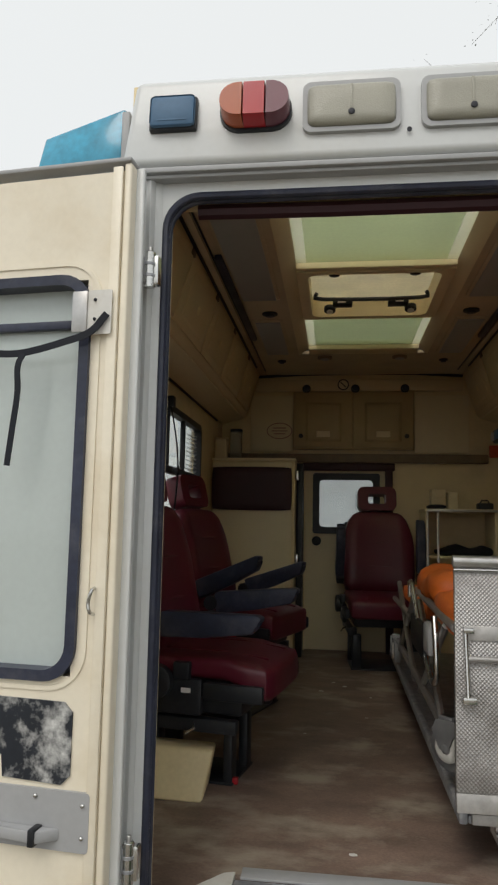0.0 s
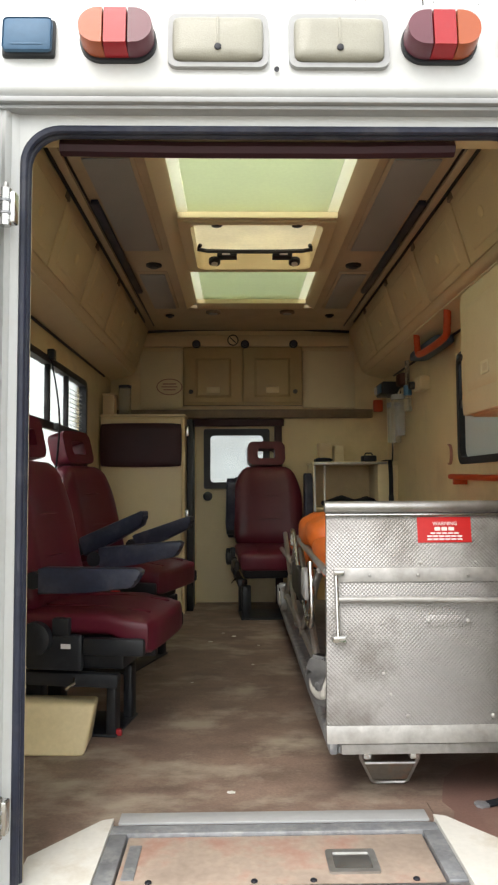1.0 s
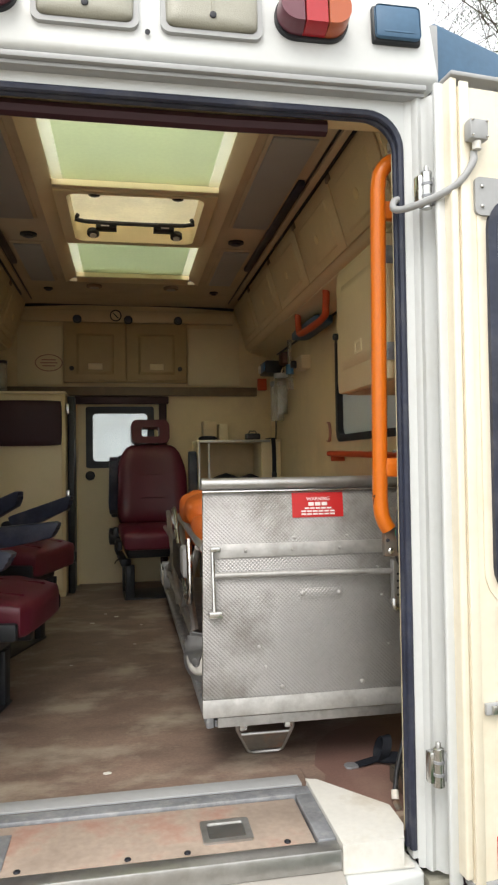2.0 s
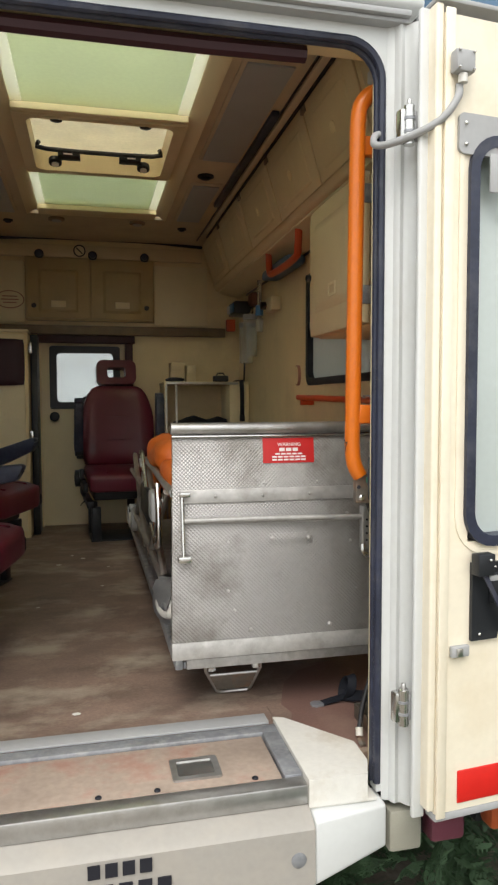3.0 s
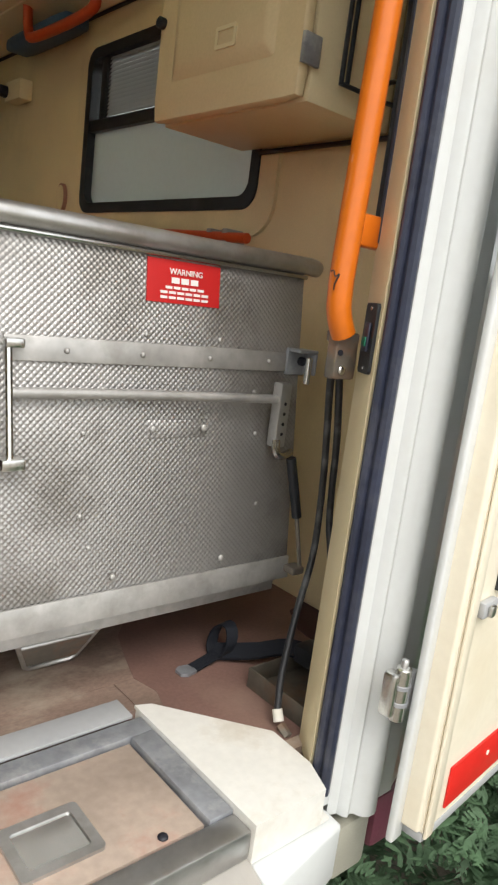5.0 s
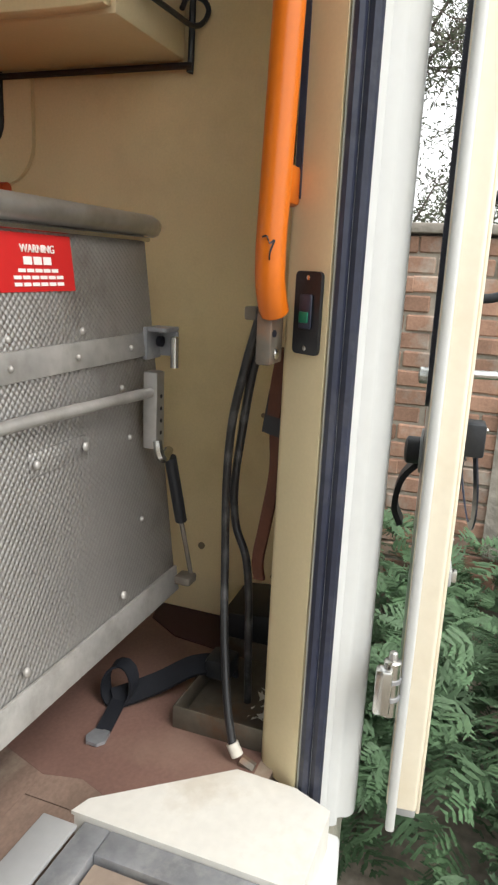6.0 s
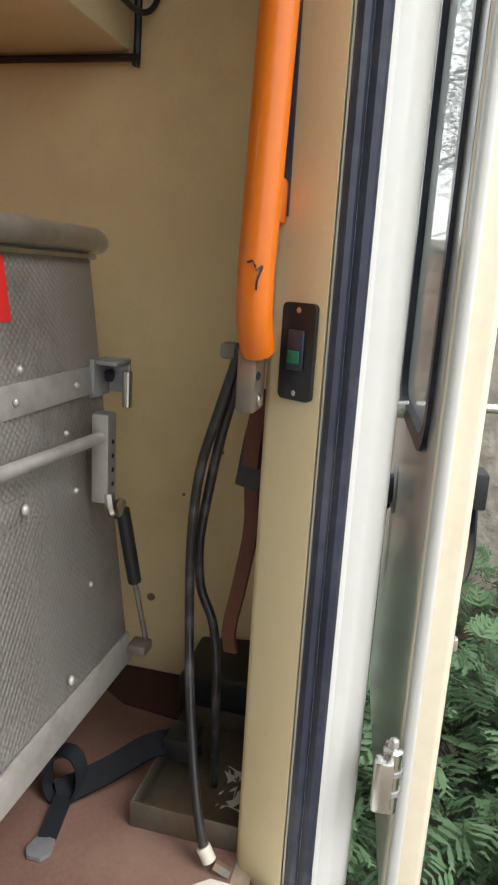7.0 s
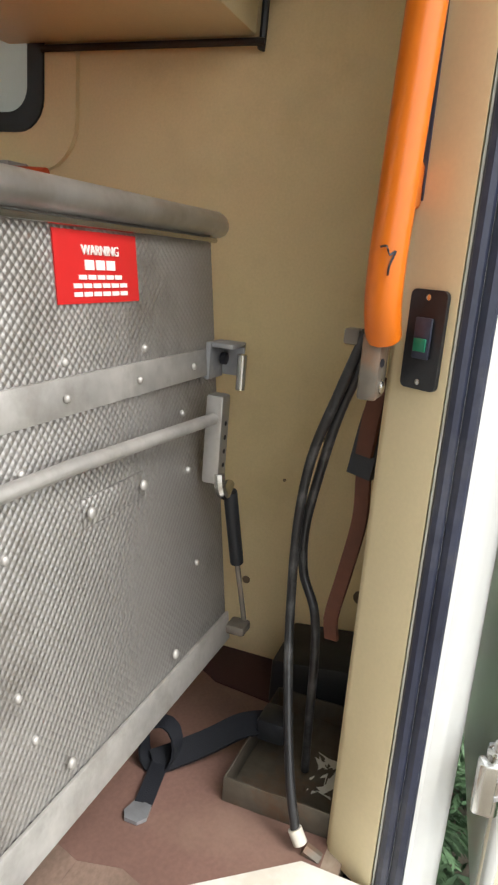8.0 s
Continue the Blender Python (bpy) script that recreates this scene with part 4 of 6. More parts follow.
boxpart("glass_bar", d2, RUBBER, -0.54, -0.13, -0.030, -0.0125, 2.040, 2.060, 0.002, "black bar across the pane")
bm = bmesh.new()
band(bm, smooth_line([(-0.038, -0.066, 2.06), (-0.07, -0.072, 2.02), (-0.12, -0.075, 2.0), (-0.25, -0.07, 1.975), (-0.36, -0.065, 1.985), (-0.5, -0.06, 2.01)]), 0.016, 0.003, (0, 0, 1))
part("strap", bm, WEB, d2, "thin black fabric strap")
bm = bmesh.new()
band(bm, smooth_line([(-0.235, -0.078, 1.972), (-0.245, -0.082, 1.94), (-0.243, -0.080, 1.88), (-0.252, -0.078, 1.80), (-0.262, -0.076, 1.715)]), 0.014, 0.003, (1, 0, 0))
part("strap_tail", bm, WEB, d2, "hanging end of the strap")
tubepart("pull_handle", d2, CHROME, [(-0.045, -0.0455, 1.45), (-0.045, -0.066, 1.445), (-0.052, -0.066, 1.42), (-0.048, -0.066, 1.40), (-0.045, -0.0455, 1.392)], 0.004, 8, "small wire pull handle", 4)

# cable conduit from the right door to the post
bm = bmesh.new()
tube(bm, smooth_line([(0.722, -0.122, 2.256), (0.715, -0.127, 2.226), (0.682, -0.118, 2.182), (0.635, -0.085, 2.158), (0.595, -0.035, 2.152), (0.580, 0.0, 2.163), (0.588, 0.02, 2.188), (0.607, 0.03, 2.20)], 8), 0.0085, 10)
single("cable_conduit", bm, GREYPAINT, "grey flexible cable conduit looping to the door", "cable")

# ---- sill, hatch and bumper ----
h = thing("floor_hatch", "scuffed brown hatch cover in a worn aluminium frame", "hatch")
boxpart("cover", h, HATCHTOP, -0.375, 0.375, 0.05, 0.265, FZ - 0.035, FZ - 0.010, 0.002)
for (x0, x1, y0, y1) in ((-0.425, 0.425, 0.27, 0.312), (-0.425, -0.38, 0.045, 0.2695), (0.38, 0.425, 0.045, 0.2695)):
    boxpart("frame_strip", h, GREYTRIM, x0, x1, y0, y1, FZ - 0.045, FZ - 0.002, 0.003, "dull grey frame strip")
boxpart("front_strip", h, ALU, -0.425, 0.425, 0.0, 0.0445, FZ - 0.055, FZ - 0.006, 0.005, "bright worn aluminium nosing")
bm = bmesh.new()
ring(bm, rounded(0.115, 0.235, 0.085, 0.185, 0.008), rounded(0.130, 0.220, 0.10, 0.170, 0.006), "z", FZ - 0.0098, FZ - 0.004)
hd = part("recessed_handle", bm, ALU, h, "recessed aluminium pull handle")
boxpart("handle_cup", hd, CHROME, 0.128, 0.222, 0.098, 0.172, FZ - 0.0095, FZ - 0.007, 0)
boxpart("worn_patch", h, GREYTRIM, -0.365, -0.335, 0.07, 0.22, FZ - 0.0098, FZ - 0.0065, 0.001)
for x in (-0.06, 0.075, -0.30, 0.31):
    bolt(h, (x, 0.062, FZ - 0.010), (0, 0, 1), 0.008, DARKINK)

b = thing("rear_bumper", "grey step bumper with dark lettering", "bumper")
bm = bmesh.new()
prism(bm, [(0.0, 0.624), (-0.045, 0.604), (-0.052, 0.596), (-0.055, 0.425), (-0.03, 0.41), (0.06, 0.41), (0.06, 0.624)], "x", -0.43, 0.425)
part("step_beam", bm, BUMPER, b)
for s in (-1, 1):
    bm = bmesh.new()
    hexa(bm, [(s * 0.427, -0.05, 0.46), (s * 0.427, -0.05, 0.612), (s * 0.427, 0.06, 0.40), (s * 0.427, 0.06, 0.618), (s * 0.618, -0.015, 0.505), (s * 0.618, -0.015, 0.608), (s * 0.618, 0.06, 0.46), (s * 0.618, 0.06, 0.612)], 0.008, 3)
    part("corner_cap", bm, WHITE, b, "white painted bumper corner")
    discpart("parking_eye", b, GREYTRIM, (s * 0.385, -0.0525, 0.53), (0, -1, 0), 0.018, 0.003, 0.002)
    boxpart("sill_step", b, WHITEPANEL, *sorted((s * 0.428, s * 0.60)), 0.0, 0.06, 0.612, 0.6195, 0.002)


def letters(text, size, at, rot, material, name, parent):
    cu = bpy.data.curves.new("tmp_text", "FONT")
    cu.body, cu.size, cu.extrude, cu.align_x = text, size, 0.0008, "CENTER"
    ob = bpy.data.objects.new("tmp_text", cu)
    scene.collection.objects.link(ob)
    dg = bpy.context.evaluated_depsgraph_get()
    me = bpy.data.meshes.new_from_object(ob.evaluated_get(dg))
    bpy.data.objects.remove(ob)
    me.materials.clear()
    me.materials.append(material)
    o = new(name, me)
    o.parent = parent
    o.matrix_basis = pose(*at, *rot)
    return o


# lettering on the beam reduced to bars of its size
for x0, x1, z0, z1, n in ((-0.085, 0.062, 0.560, 0.590, 4), (-0.145, 0.105, 0.500, 0.543, 6), (-0.120, 0.075, 0.455, 0.482, 6)):
    for k in range(n):
        w = (x1 - x0) / n
        boxpart("print_bar", b, DARKINK, x0 + k * w, x0 + k * w + w * 0.72, -0.0575, -0.0545, z0, z1, 0, "dark registration print")

# lamps under the body
for s in (-1, 1):
    for k, (x0, x1, m, lb) in enumerate(((0.632, 0.720, TAILAMBER, "dusty yellow"), (0.750, 0.845, TAILDARK, "faded purple-red"), (0.925, 0.99, TAILAMBER, "orange"))):
        t = thing("rear_lamp", lb + " rear lamp lens under the body corner", "lamp", group="low rear lamps")
        boxpart("lens", t, m if k else LAMPLENS, *sorted((s * x0, s * x1)), 0.0 + k * 0.012, 0.06 + k * 0.012, 0.47, 0.578, 0.012)
        boxpart("housing", t, BLACK, *sorted((s * (x0 - 0.008), s * (x1 + 0.008))), 0.0605 + k * 0.012, 0.12 + k * 0.012, 0.46, 0.585, 0.004)

# ---- lamps on the panel above the doors ----


def panel_y(z):
    return -0.022 + (z - 2.465) / 0.24 * 0.022


def work_lamp(x):
    t = thing("work_lamp", "yellowed rectangular work lamp in a white bezel", "lamp", (x, panel_y(2.592), 2.592, -5, 0, 0), group="rear work lamps")
    bm = bmesh.new()
    ring(bm, rounded(-0.116, 0.116, -0.068, 0.068, 0.022), rounded(-0.104, 0.104, -0.056, 0.056, 0.018), "y", -0.012, 0.004)
    part("bezel", bm, GREYPAINT, t, "grey bezel")
    bm = bmesh.new()
    cushion(bm, -0.103, 0.103, -0.026, 0.01, -0.053, 0.053, 0.014, 0.002, 9)
    part("lens", bm, LAMPLENS, t)
    discpart("lens_screw", t, DARKINK, (0.0, -0.0275, -0.030), (0, -1, 0), 0.008, 0.003, 0.001, 10)
    boxpart("lens_rib", t, LAMPLENS, -0.003, 0.003, -0.030, -0.025, -0.03, 0.045, 0.001)


work_lamp(-0.135)
work_lamp(0.145)


def tail_lamp(x, s):
    t = thing("tail_lamp", "oval tri-colour tail lamp on a black base", "lamp", (x, panel_y(2.594), 2.594, -5, 0, 0), group="high tail lamps")
    bm = bmesh.new()
    prism(bm, rounded(-0.088, 0.088, -0.056, 0.050, 0.05, 8), "y", -0.012, 0.004)
    part("base", bm, BLACK, t)
    bounds = [(-0.084, -0.028, TAILAMBER, "amber"), (-0.027, 0.026, TAILRED, "red"), (0.027, 0.084, TAILDARK, "faded purple")]
    for a, b2, m, lb in bounds:
        bm = bmesh.new()
        out = [p for p in rounded(-0.084, 0.084, -0.05, 0.05, 0.046, 8)]
        out = [(min(max(u, a), b2), v) for u, v in out]
        inn = [((u - (a + b2) / 2) * 0.94 + (a + b2) / 2, v * 0.86) for u, v in out]
        seen, oo, ii = set(), [], []
        for p, q in zip(out, inn):
            key = (round(p[0], 5), round(p[1], 5))
            if key not in seen:
                seen.add(key)
                oo.append(p), ii.append(q)
        n = len(oo)
        r0 = [bm.verts.new((s * u, -0.0125, v)) for u, v in oo]
        r1 = [bm.verts.new((s * u, -0.028, v)) for u, v in oo]
        r2 = [bm.verts.new((s * u, -0.056, v)) for u, v in ii]
        for p, q in ((r0, r1), (r1, r2)):
            for k in range(n):
                bm.faces.new((p[k], p[(k + 1) % n], q[(k + 1) % n], q[k]))
        bm.faces.new(r2)
        part("lens", bm, m, t, lb + " lens segment")


tail_lamp(-0.365, 1)
tail_lamp(0.379, -1)
for x in (-0.570, 0.586):
    t = thing("blue_lamp", "small rectangular dark blue flasher lamp", "lamp", (x, panel_y(2.596), 2.596, -5, 0, 0), group="small blue flashers")
    boxpart("base", t, BLACK, -0.060, 0.060, -0.014, 0.004, -0.047, 0.045, 0.006)
    boxpart("lens", t, BLUELAMP, -0.056, 0.056, -0.026, -0.0145, -0.042, 0.041, 0.010)
    boxpart("lens_edge", t, BLUELAMP, -0.036, 0.036, -0.0275, -0.0262, -0.030, -0.026, 0.0005)
for s in (-1, 1):
    t = thing("corner_beacon", "wedge-shaped bright blue beacon on the roof corner", "beacon", group="corner beacons")
    bm = bmesh.new()
    hexa(bm, [(s * 0.722, 0.05, 2.49), (s * 0.722, 0.07, 2.68), (s * 0.722, 0.30, 2.49), (s * 0.722, 0.30, 2.69), (s * 0.985, 0.10, 2.49), (s * 0.965, 0.12, 2.635), (s * 0.985, 0.30, 2.49), (s * 0.965, 0.30, 2.64)], 0.010, 3)
    part("lens", bm, BEACON if s < 0 else BLUELAMP, t)
    boxpart("mount", t, GREYPAINT, *sorted((s * 0.70, s * 0.7215)), 0.04, 0.31, 2.47, 2.65, 0.004)
    boxpart("base", t, WHITE, *sorted((s * 0.70, s * 0.98)), 0.05, 0.34, 2.455, 2.488, 0.004)

# ---- stretcher and its loading platform ----


def panel_at(z):
    return 0.355 + (z - 0.88) * 0.118


p = thing("loading_platform", "dimpled aluminium stretcher loading platform with folded-up ramp", "platform")
bm = bmesh.new()
hexa(bm, [(0.145, panel_at(0.875), 0.875), (0.160, panel_at(1.49), 1.49), (0.145, panel_at(0.875) + 0.02, 0.875), (0.160, panel_at(1.49) + 0.02, 1.49), (0.785, panel_at(0.875), 0.875), (0.79, panel_at(1.49), 1.49), (0.785, panel_at(0.875) + 0.02, 0.875), (0.79, panel_at(1.49) + 0.02, 1.49)], 0.002)
ramp = part("ramp_panel", bm, TREAD, p, "upright dimpled aluminium ramp panel")
# top roll
bm = bmesh.new()
tube(bm, [(0.155, panel_at(1.5) - 0.004, 1.502), (0.80, panel_at(1.5) - 0.004, 1.502), (0.825, panel_at(1.5) + 0.004, 1.50)], 0.017, 12)
part("top_roll", bm, ALU, ramp, "rounded dull metal top roll")
bm = bmesh.new()
tube(bm, [(0.157, panel_at(1.478) - 0.006, 1.479), (0.79, panel_at(1.478) - 0.006, 1.479)], 0.004, 8)
part("top_bead", bm, CHROME, ramp)


def strip(za, zb, x0, x1, off, material, name, label=""):
    bm = bmesh.new()
    ya, yb = panel_at(za) - off, panel_at(zb) - off
    hexa(bm, [(x0, ya, za), (x0, yb, zb), (x0, ya + off - 0.0005, za), (x0, yb + off - 0.0005, zb), (x1, ya, za), (x1, yb, zb), (x1, ya + off - 0.0005, za), (x1, yb + off - 0.0005, zb)], 0.0015)
    return part(name, bm, material, ramp, label)


strip(1.292, 1.330, 0.178, 0.76, 0.005, ALUDULL, "flat_bar", "flat riveted aluminium bar")
strip(0.866, 0.912, 0.145, 0.785, 0.006, ALUDULL, "bottom_trim", "scratched aluminium bottom trim")
strip(1.168, 1.20, 0.43, 0.56, 0.002, TREAD, "small_plate")
boxpart("bottom_lip", ramp, ALUDULL, 0.190, 0.785, 0.388, 0.41, 0.822, 0.850, 0.003, "aluminium lip")
for x, z in ((0.423, 1.344), (0.581, 1.344), (0.277, 1.31), (0.414, 1.31), (0.556, 1.31), (0.70, 1.31), (0.343, 1.25), (0.31, 1.18), (0.678, 1.17), (0.439, 1.185), (0.548, 1.185), (0.307, 1.045), (0.324, 0.99), (0.368, 0.935), (0.602, 0.935), (0.69, 1.03), (0.67, 1.25)):
    big = 0.0085 if z in (1.185, 0.935) else 0.006
    bolt(ramp, (x, panel_at(z) - (0.006 if z in (1.31, 0.935, 1.185) else 0.0), z), (0, -1, 0.118), big * 0.8, ALUDULL, "rivet")
# locking rods
bm = bmesh.new()
tube(bm, [(0.182, panel_at(1.32) - 0.014, 1.318), (0.182, panel_at(1.15) - 0.022, 1.15)], 0.0055, 8)
lr = part("locking_rod", bm, CHROME, ramp, "bare metal locking rod")
boxpart("rod_foot", lr, CHROME, 0.166, 0.202, 0.352, 0.384, 1.134, 1.152, 0.003)
boxpart("rod_head", lr, CHROME, 0.175, 0.204, 0.384, 0.406, 1.312, 1.326, 0.003)
bm = bmesh.new()
tube(bm, [(0.186, panel_at(1.245) - 0.012, 1.246), (0.40, panel_at(1.245) - 0.016, 1.246), (0.705, panel_at(1.25) - 0.034, 1.242)], 0.0085, 10)
part("cross_rod", bm, ALUDULL, ramp, "dull painted cross rod")
br = boxpart("latch_bracket", ramp, ALU, 0.700, 0.728, 0.352, 0.378, 1.148, 1.275, 0.004, "perforated latch bracket")
for z in (1.175, 1.195, 1.215, 1.235):
    discpart("latch_hole", br, DARKINK, (0.714, 0.352, z), (0, -1, 0), 0.0035, 0.0008, 0, 8)
tubepart("latch_hook", br, CHROME, [(0.700, 0.350, 1.165), (0.700, 0.346, 1.142), (0.716, 0.346, 1.132), (0.745, 0.352, 1.138)], 0.008, 8, k=3)
cl = boxpart("clamp_block", ramp, GREYTRIM, 0.746, 0.796, 0.396, 0.404, 1.286, 1.340, 0.002, "worn steel clamp bracket")
boxpart("clamp_ear", cl, GREYTRIM, 0.746, 0.796, 0.362, 0.3955, 1.333, 1.340, 0.002)
boxpart("clamp_ear", cl, GREYTRIM, 0.789, 0.796, 0.362, 0.3955, 1.290, 1.3325, 0.002)
discpart("clamp_pin", cl, CHROME, (0.764, 0.354, 1.275), (0, 0, 1), 0.007, 0.05, 0.002, 10)
discpart("clamp_bolt", cl, DARKINK, (0.778, 0.392, 1.315), (0, -1, 0), 0.009, 0.008, 0.001, 10)
# hinged step loop under the panel
fp = tubepart("foot_frame", ramp, ALU, [(0.255, 0.46, 0.818), (0.258, 0.475, 0.780), (0.300, 0.528, 0.695), (0.312, 0.533, 0.688), (0.392, 0.533, 0.688), (0.404, 0.528, 0.695), (0.425, 0.475, 0.780), (0.422, 0.46, 0.818)], 0.0055, 8, "small hinged step loop")
tubepart("foot_wire", fp, ALU, [(0.268, 0.488, 0.760), (0.418, 0.488, 0.760)], 0.005, 8)
bm = bmesh.new()
hexa(bm, [(0.272, 0.484, 0.757), (0.272, 0.487, 0.757), (0.300, 0.520, 0.700), (0.300, 0.523, 0.700), (0.414, 0.484, 0.757), (0.414, 0.487, 0.757), (0.400, 0.520, 0.700), (0.400, 0.523, 0.700)])
part("foot_plate", bm, TRAYMAT, fp, "thin worn tread plate")
for x in (0.262, 0.395):
    boxpart("foot_hinge", fp, CHROME, x, x + 0.022, 0.448, 0.472, 0.786, 0.8145, 0.002)
# deck
boxpart("deck", p, GREYTRIM, 0.185, 0.79, 0.415, 2.85, 0.815, 0.835, 0.003, "worn dimpled deck")
boxpart("deck_rail", p, GREYTRIM, 0.160, 0.184, 0.412, 2.85, 0.812, 0.85, 0.006, "aluminium side rail")
boxpart("deck_rail", p, GREYTRIM, 0.791, 0.815, 0.46, 2.85, 0.812, 0.85, 0.006, "aluminium side rail")
for x in (0.30, 0.66):
    for y in (1.0, 1.8, 2.6):
        boxpart("deck_foot", p, GREYTRIM, x - 0.03, x + 0.03, y - 0.12, y + 0.12, FZ, 0.8145, 0.005)
# gas strut at the side
gs = tubepart("gas_strut", p, BLACK, [(0.750, 0.352, 1.125), (0.783, 0.345, 1.0)], 0.0105, 10, "black gas strut")
tubepart("strut_rod", gs, TRAYMAT, [(0.783, 0.345, 1.001), (0.797, 0.330, 0.896)], 0.0045, 8)
boxpart("strut_end", gs, TRAYMAT, 0.770, 0.804, 0.320, 0.352, 0.880, 0.897, 0.005)
# warning sticker: the block of words is not readable apart from its headline
w = thing("warning_sticker", "red warning sticker with white print", "sticker")
for z0, z1, x0, x1, m in ((1.400, 1.472, 0.420, 0.574, REDLABEL),):
    bm = bmesh.new()
    hexa(bm, [(x0, panel_at(z0) - 0.002, z0), (x0, panel_at(z1) - 0.002, z1), (x0, panel_at(z0) - 0.0005, z0), (x0, panel_at(z1) - 0.0005, z1), (x1, panel_at(z0) - 0.002, z0), (x1, panel_at(z1) - 0.002, z1), (x1, panel_at(z0) - 0.0005, z0), (x1, panel_at(z1) - 0.0005, z1)])
    part("sheet", bm, m, w)
letters("WARNING", 0.0145, (0.499, panel_at(1.4485) - 0.0032, 1.4485), (90 - 6.7, 0, 0), INK, "headline", w)
for z0, z1, hw in ((1.4335, 1.4435, 0.030), (1.424, 1.4285, 0.042), (1.4155, 1.420, 0.052), (1.407, 1.4115, 0.052)):
    n = max(3, int(hw * 130))
    for k in range(n):
        a = 0.499 - hw + 2 * hw * k / n
        bm = bmesh.new()
        x0, x1 = a, a + 2 * hw / n * 0.8
        hexa(bm, [(x0, panel_at(z0) - 0.0032, z0), (x0, panel_at(z1) - 0.0032, z1), (x0, panel_at(z0) - 0.0022, z0), (x0, panel_at(z1) - 0.0022, z1), (x1, panel_at(z0) - 0.0032, z0), (x1, panel_at(z1) - 0.0032, z1), (x1, panel_at(z0) - 0.0022, z0), (x1, panel_at(z1) - 0.0022, z1)])
        part("print_bar", bm, INK, w)

st = thing("stretcher", "wheeled stretcher with an orange mattress and metal side loops", "stretcher")
bm = bmesh.new()
cushion(bm, 0.172, 0.74, 0.48, 0.95, 1.265, 1.385, 0.035, 0.010)
m1 = part("mattress", bm, ORANGECLOTH, st, "orange mattress section")
bm = bmesh.new()
cushion(bm, 0.20, 0.75, 1.42, 2.45, 1.20, 1.28, 0.03, 0.01)
part("mattress", bm, ORANGECLOTH, st, "orange mattress section")
bm = bmesh.new()
cushion(bm, 0.165, 0.75, 0.88, 1.38, 1.325, 1.432, 0.04, 0.014, 12)
for v in bm.verts:
    v.co.z += 0.014 * math.sin(v.co.y * 26 + v.co.x * 7) + 0.006 * math.sin(v.co.y * 61 - v.co.x * 17)
part("blanket", bm, ORANGECLOTH, st, "folded orange cover")
for x in (0.145, 0.775):
    fr = tubepart("side_tube", st, ALU, [(x + 0.02, 0.46, 1.315), (x + 0.02, 1.42, 1.335), (x + 0.02, 1.6, 1.2), (x + 0.02, 2.5, 1.19)], 0.013, 10)
    tubepart("side_loop", fr, CHROME, [(x, 1.46, 1.30), (x, 1.47, 1.36), (x, 1.38, 1.355), (x, 1.25, 1.28), (x, 1.02, 1.17), (x, 0.80, 1.10), (x, 0.70, 1.13), (x, 0.70, 1.22), (x, 0.74, 1.31)], 0.010, 10, "fold-down side loop", 5)
    for a, b2 in ((0.62, 1.30), (1.30, 0.66), (1.5, 2.2), (2.2, 1.5)):
        tubepart("leg", st, ALU, [(x + (0.02 if x < 0.4 else -0.02), a, 1.30), (x + (0.02 if x < 0.4 else -0.02), b2, 0.955)], 0.012, 8)
    tubepart("lower_tube", st, ALU, [(x + (0.02 if x < 0.4 else -0.02), 0.56, 0.985), (x + (0.02 if x < 0.4 else -0.02), 2.4, 0.985)], 0.014, 8)
    boxpart("mechanism", st, BLACK, x - 0.012, x + 0.012, 0.95, 1.35, 1.13, 1.25, 0.01)
    boxpart("joint_cover", st, WHEELGREY, x - 0.02, x + 0.016, 0.75, 0.87, 1.18, 1.28, 0.012, "grey plastic joint cover")
    for y in (0.53, 2.35):
        cw = discpart("castor", st, WHEELGREY, (x + 0.002, y, 0.925), (1, 0, 0), 0.063, 0.03, 0.004, 24, "grey rubber castor")
        discpart("castor_hub", cw, WHITEPANEL, (x - 0.001, y, 0.925), (-1, 0, 0), 0.042, 0.006, 0.004, 20)
        discpart("castor_cap", cw, GREYPAINT, (x - 0.008, y, 0.925), (-1, 0, 0), 0.016, 0.006, 0.003, 12)
        bm = bmesh.new()
        prism(bm, [(y - 0.075, 0.965), (y - 0.06, 0.99), (y - 0.02, 1.005), (y + 0.03, 1.0), (y + 0.045, 0.97), (y + 0.02, 0.92), (y - 0.01, 0.915), (y - 0.03, 0.96)], "x", x - 0.016, x - 0.0105)
        part("castor_fork", bm, WHEELGREY, cw, "grey plastic castor guard")
        boxpart("castor_stem", cw, GREYPAINT, x - 0.006, x + 0.034, y - 0.02, y + 0.03, 0.985, 1.01, 0.004)
        if y < 1:
            turn = Matrix.Translation((0.152, 0.53, 0.972)) @ Matrix.Rotation(radians(42), 4, "Z") @ Matrix.Translation((-x, -y, -0.925))
            for o in [cw] + list(cw.children):
                o.data.transform(turn)


# ---- seats ----


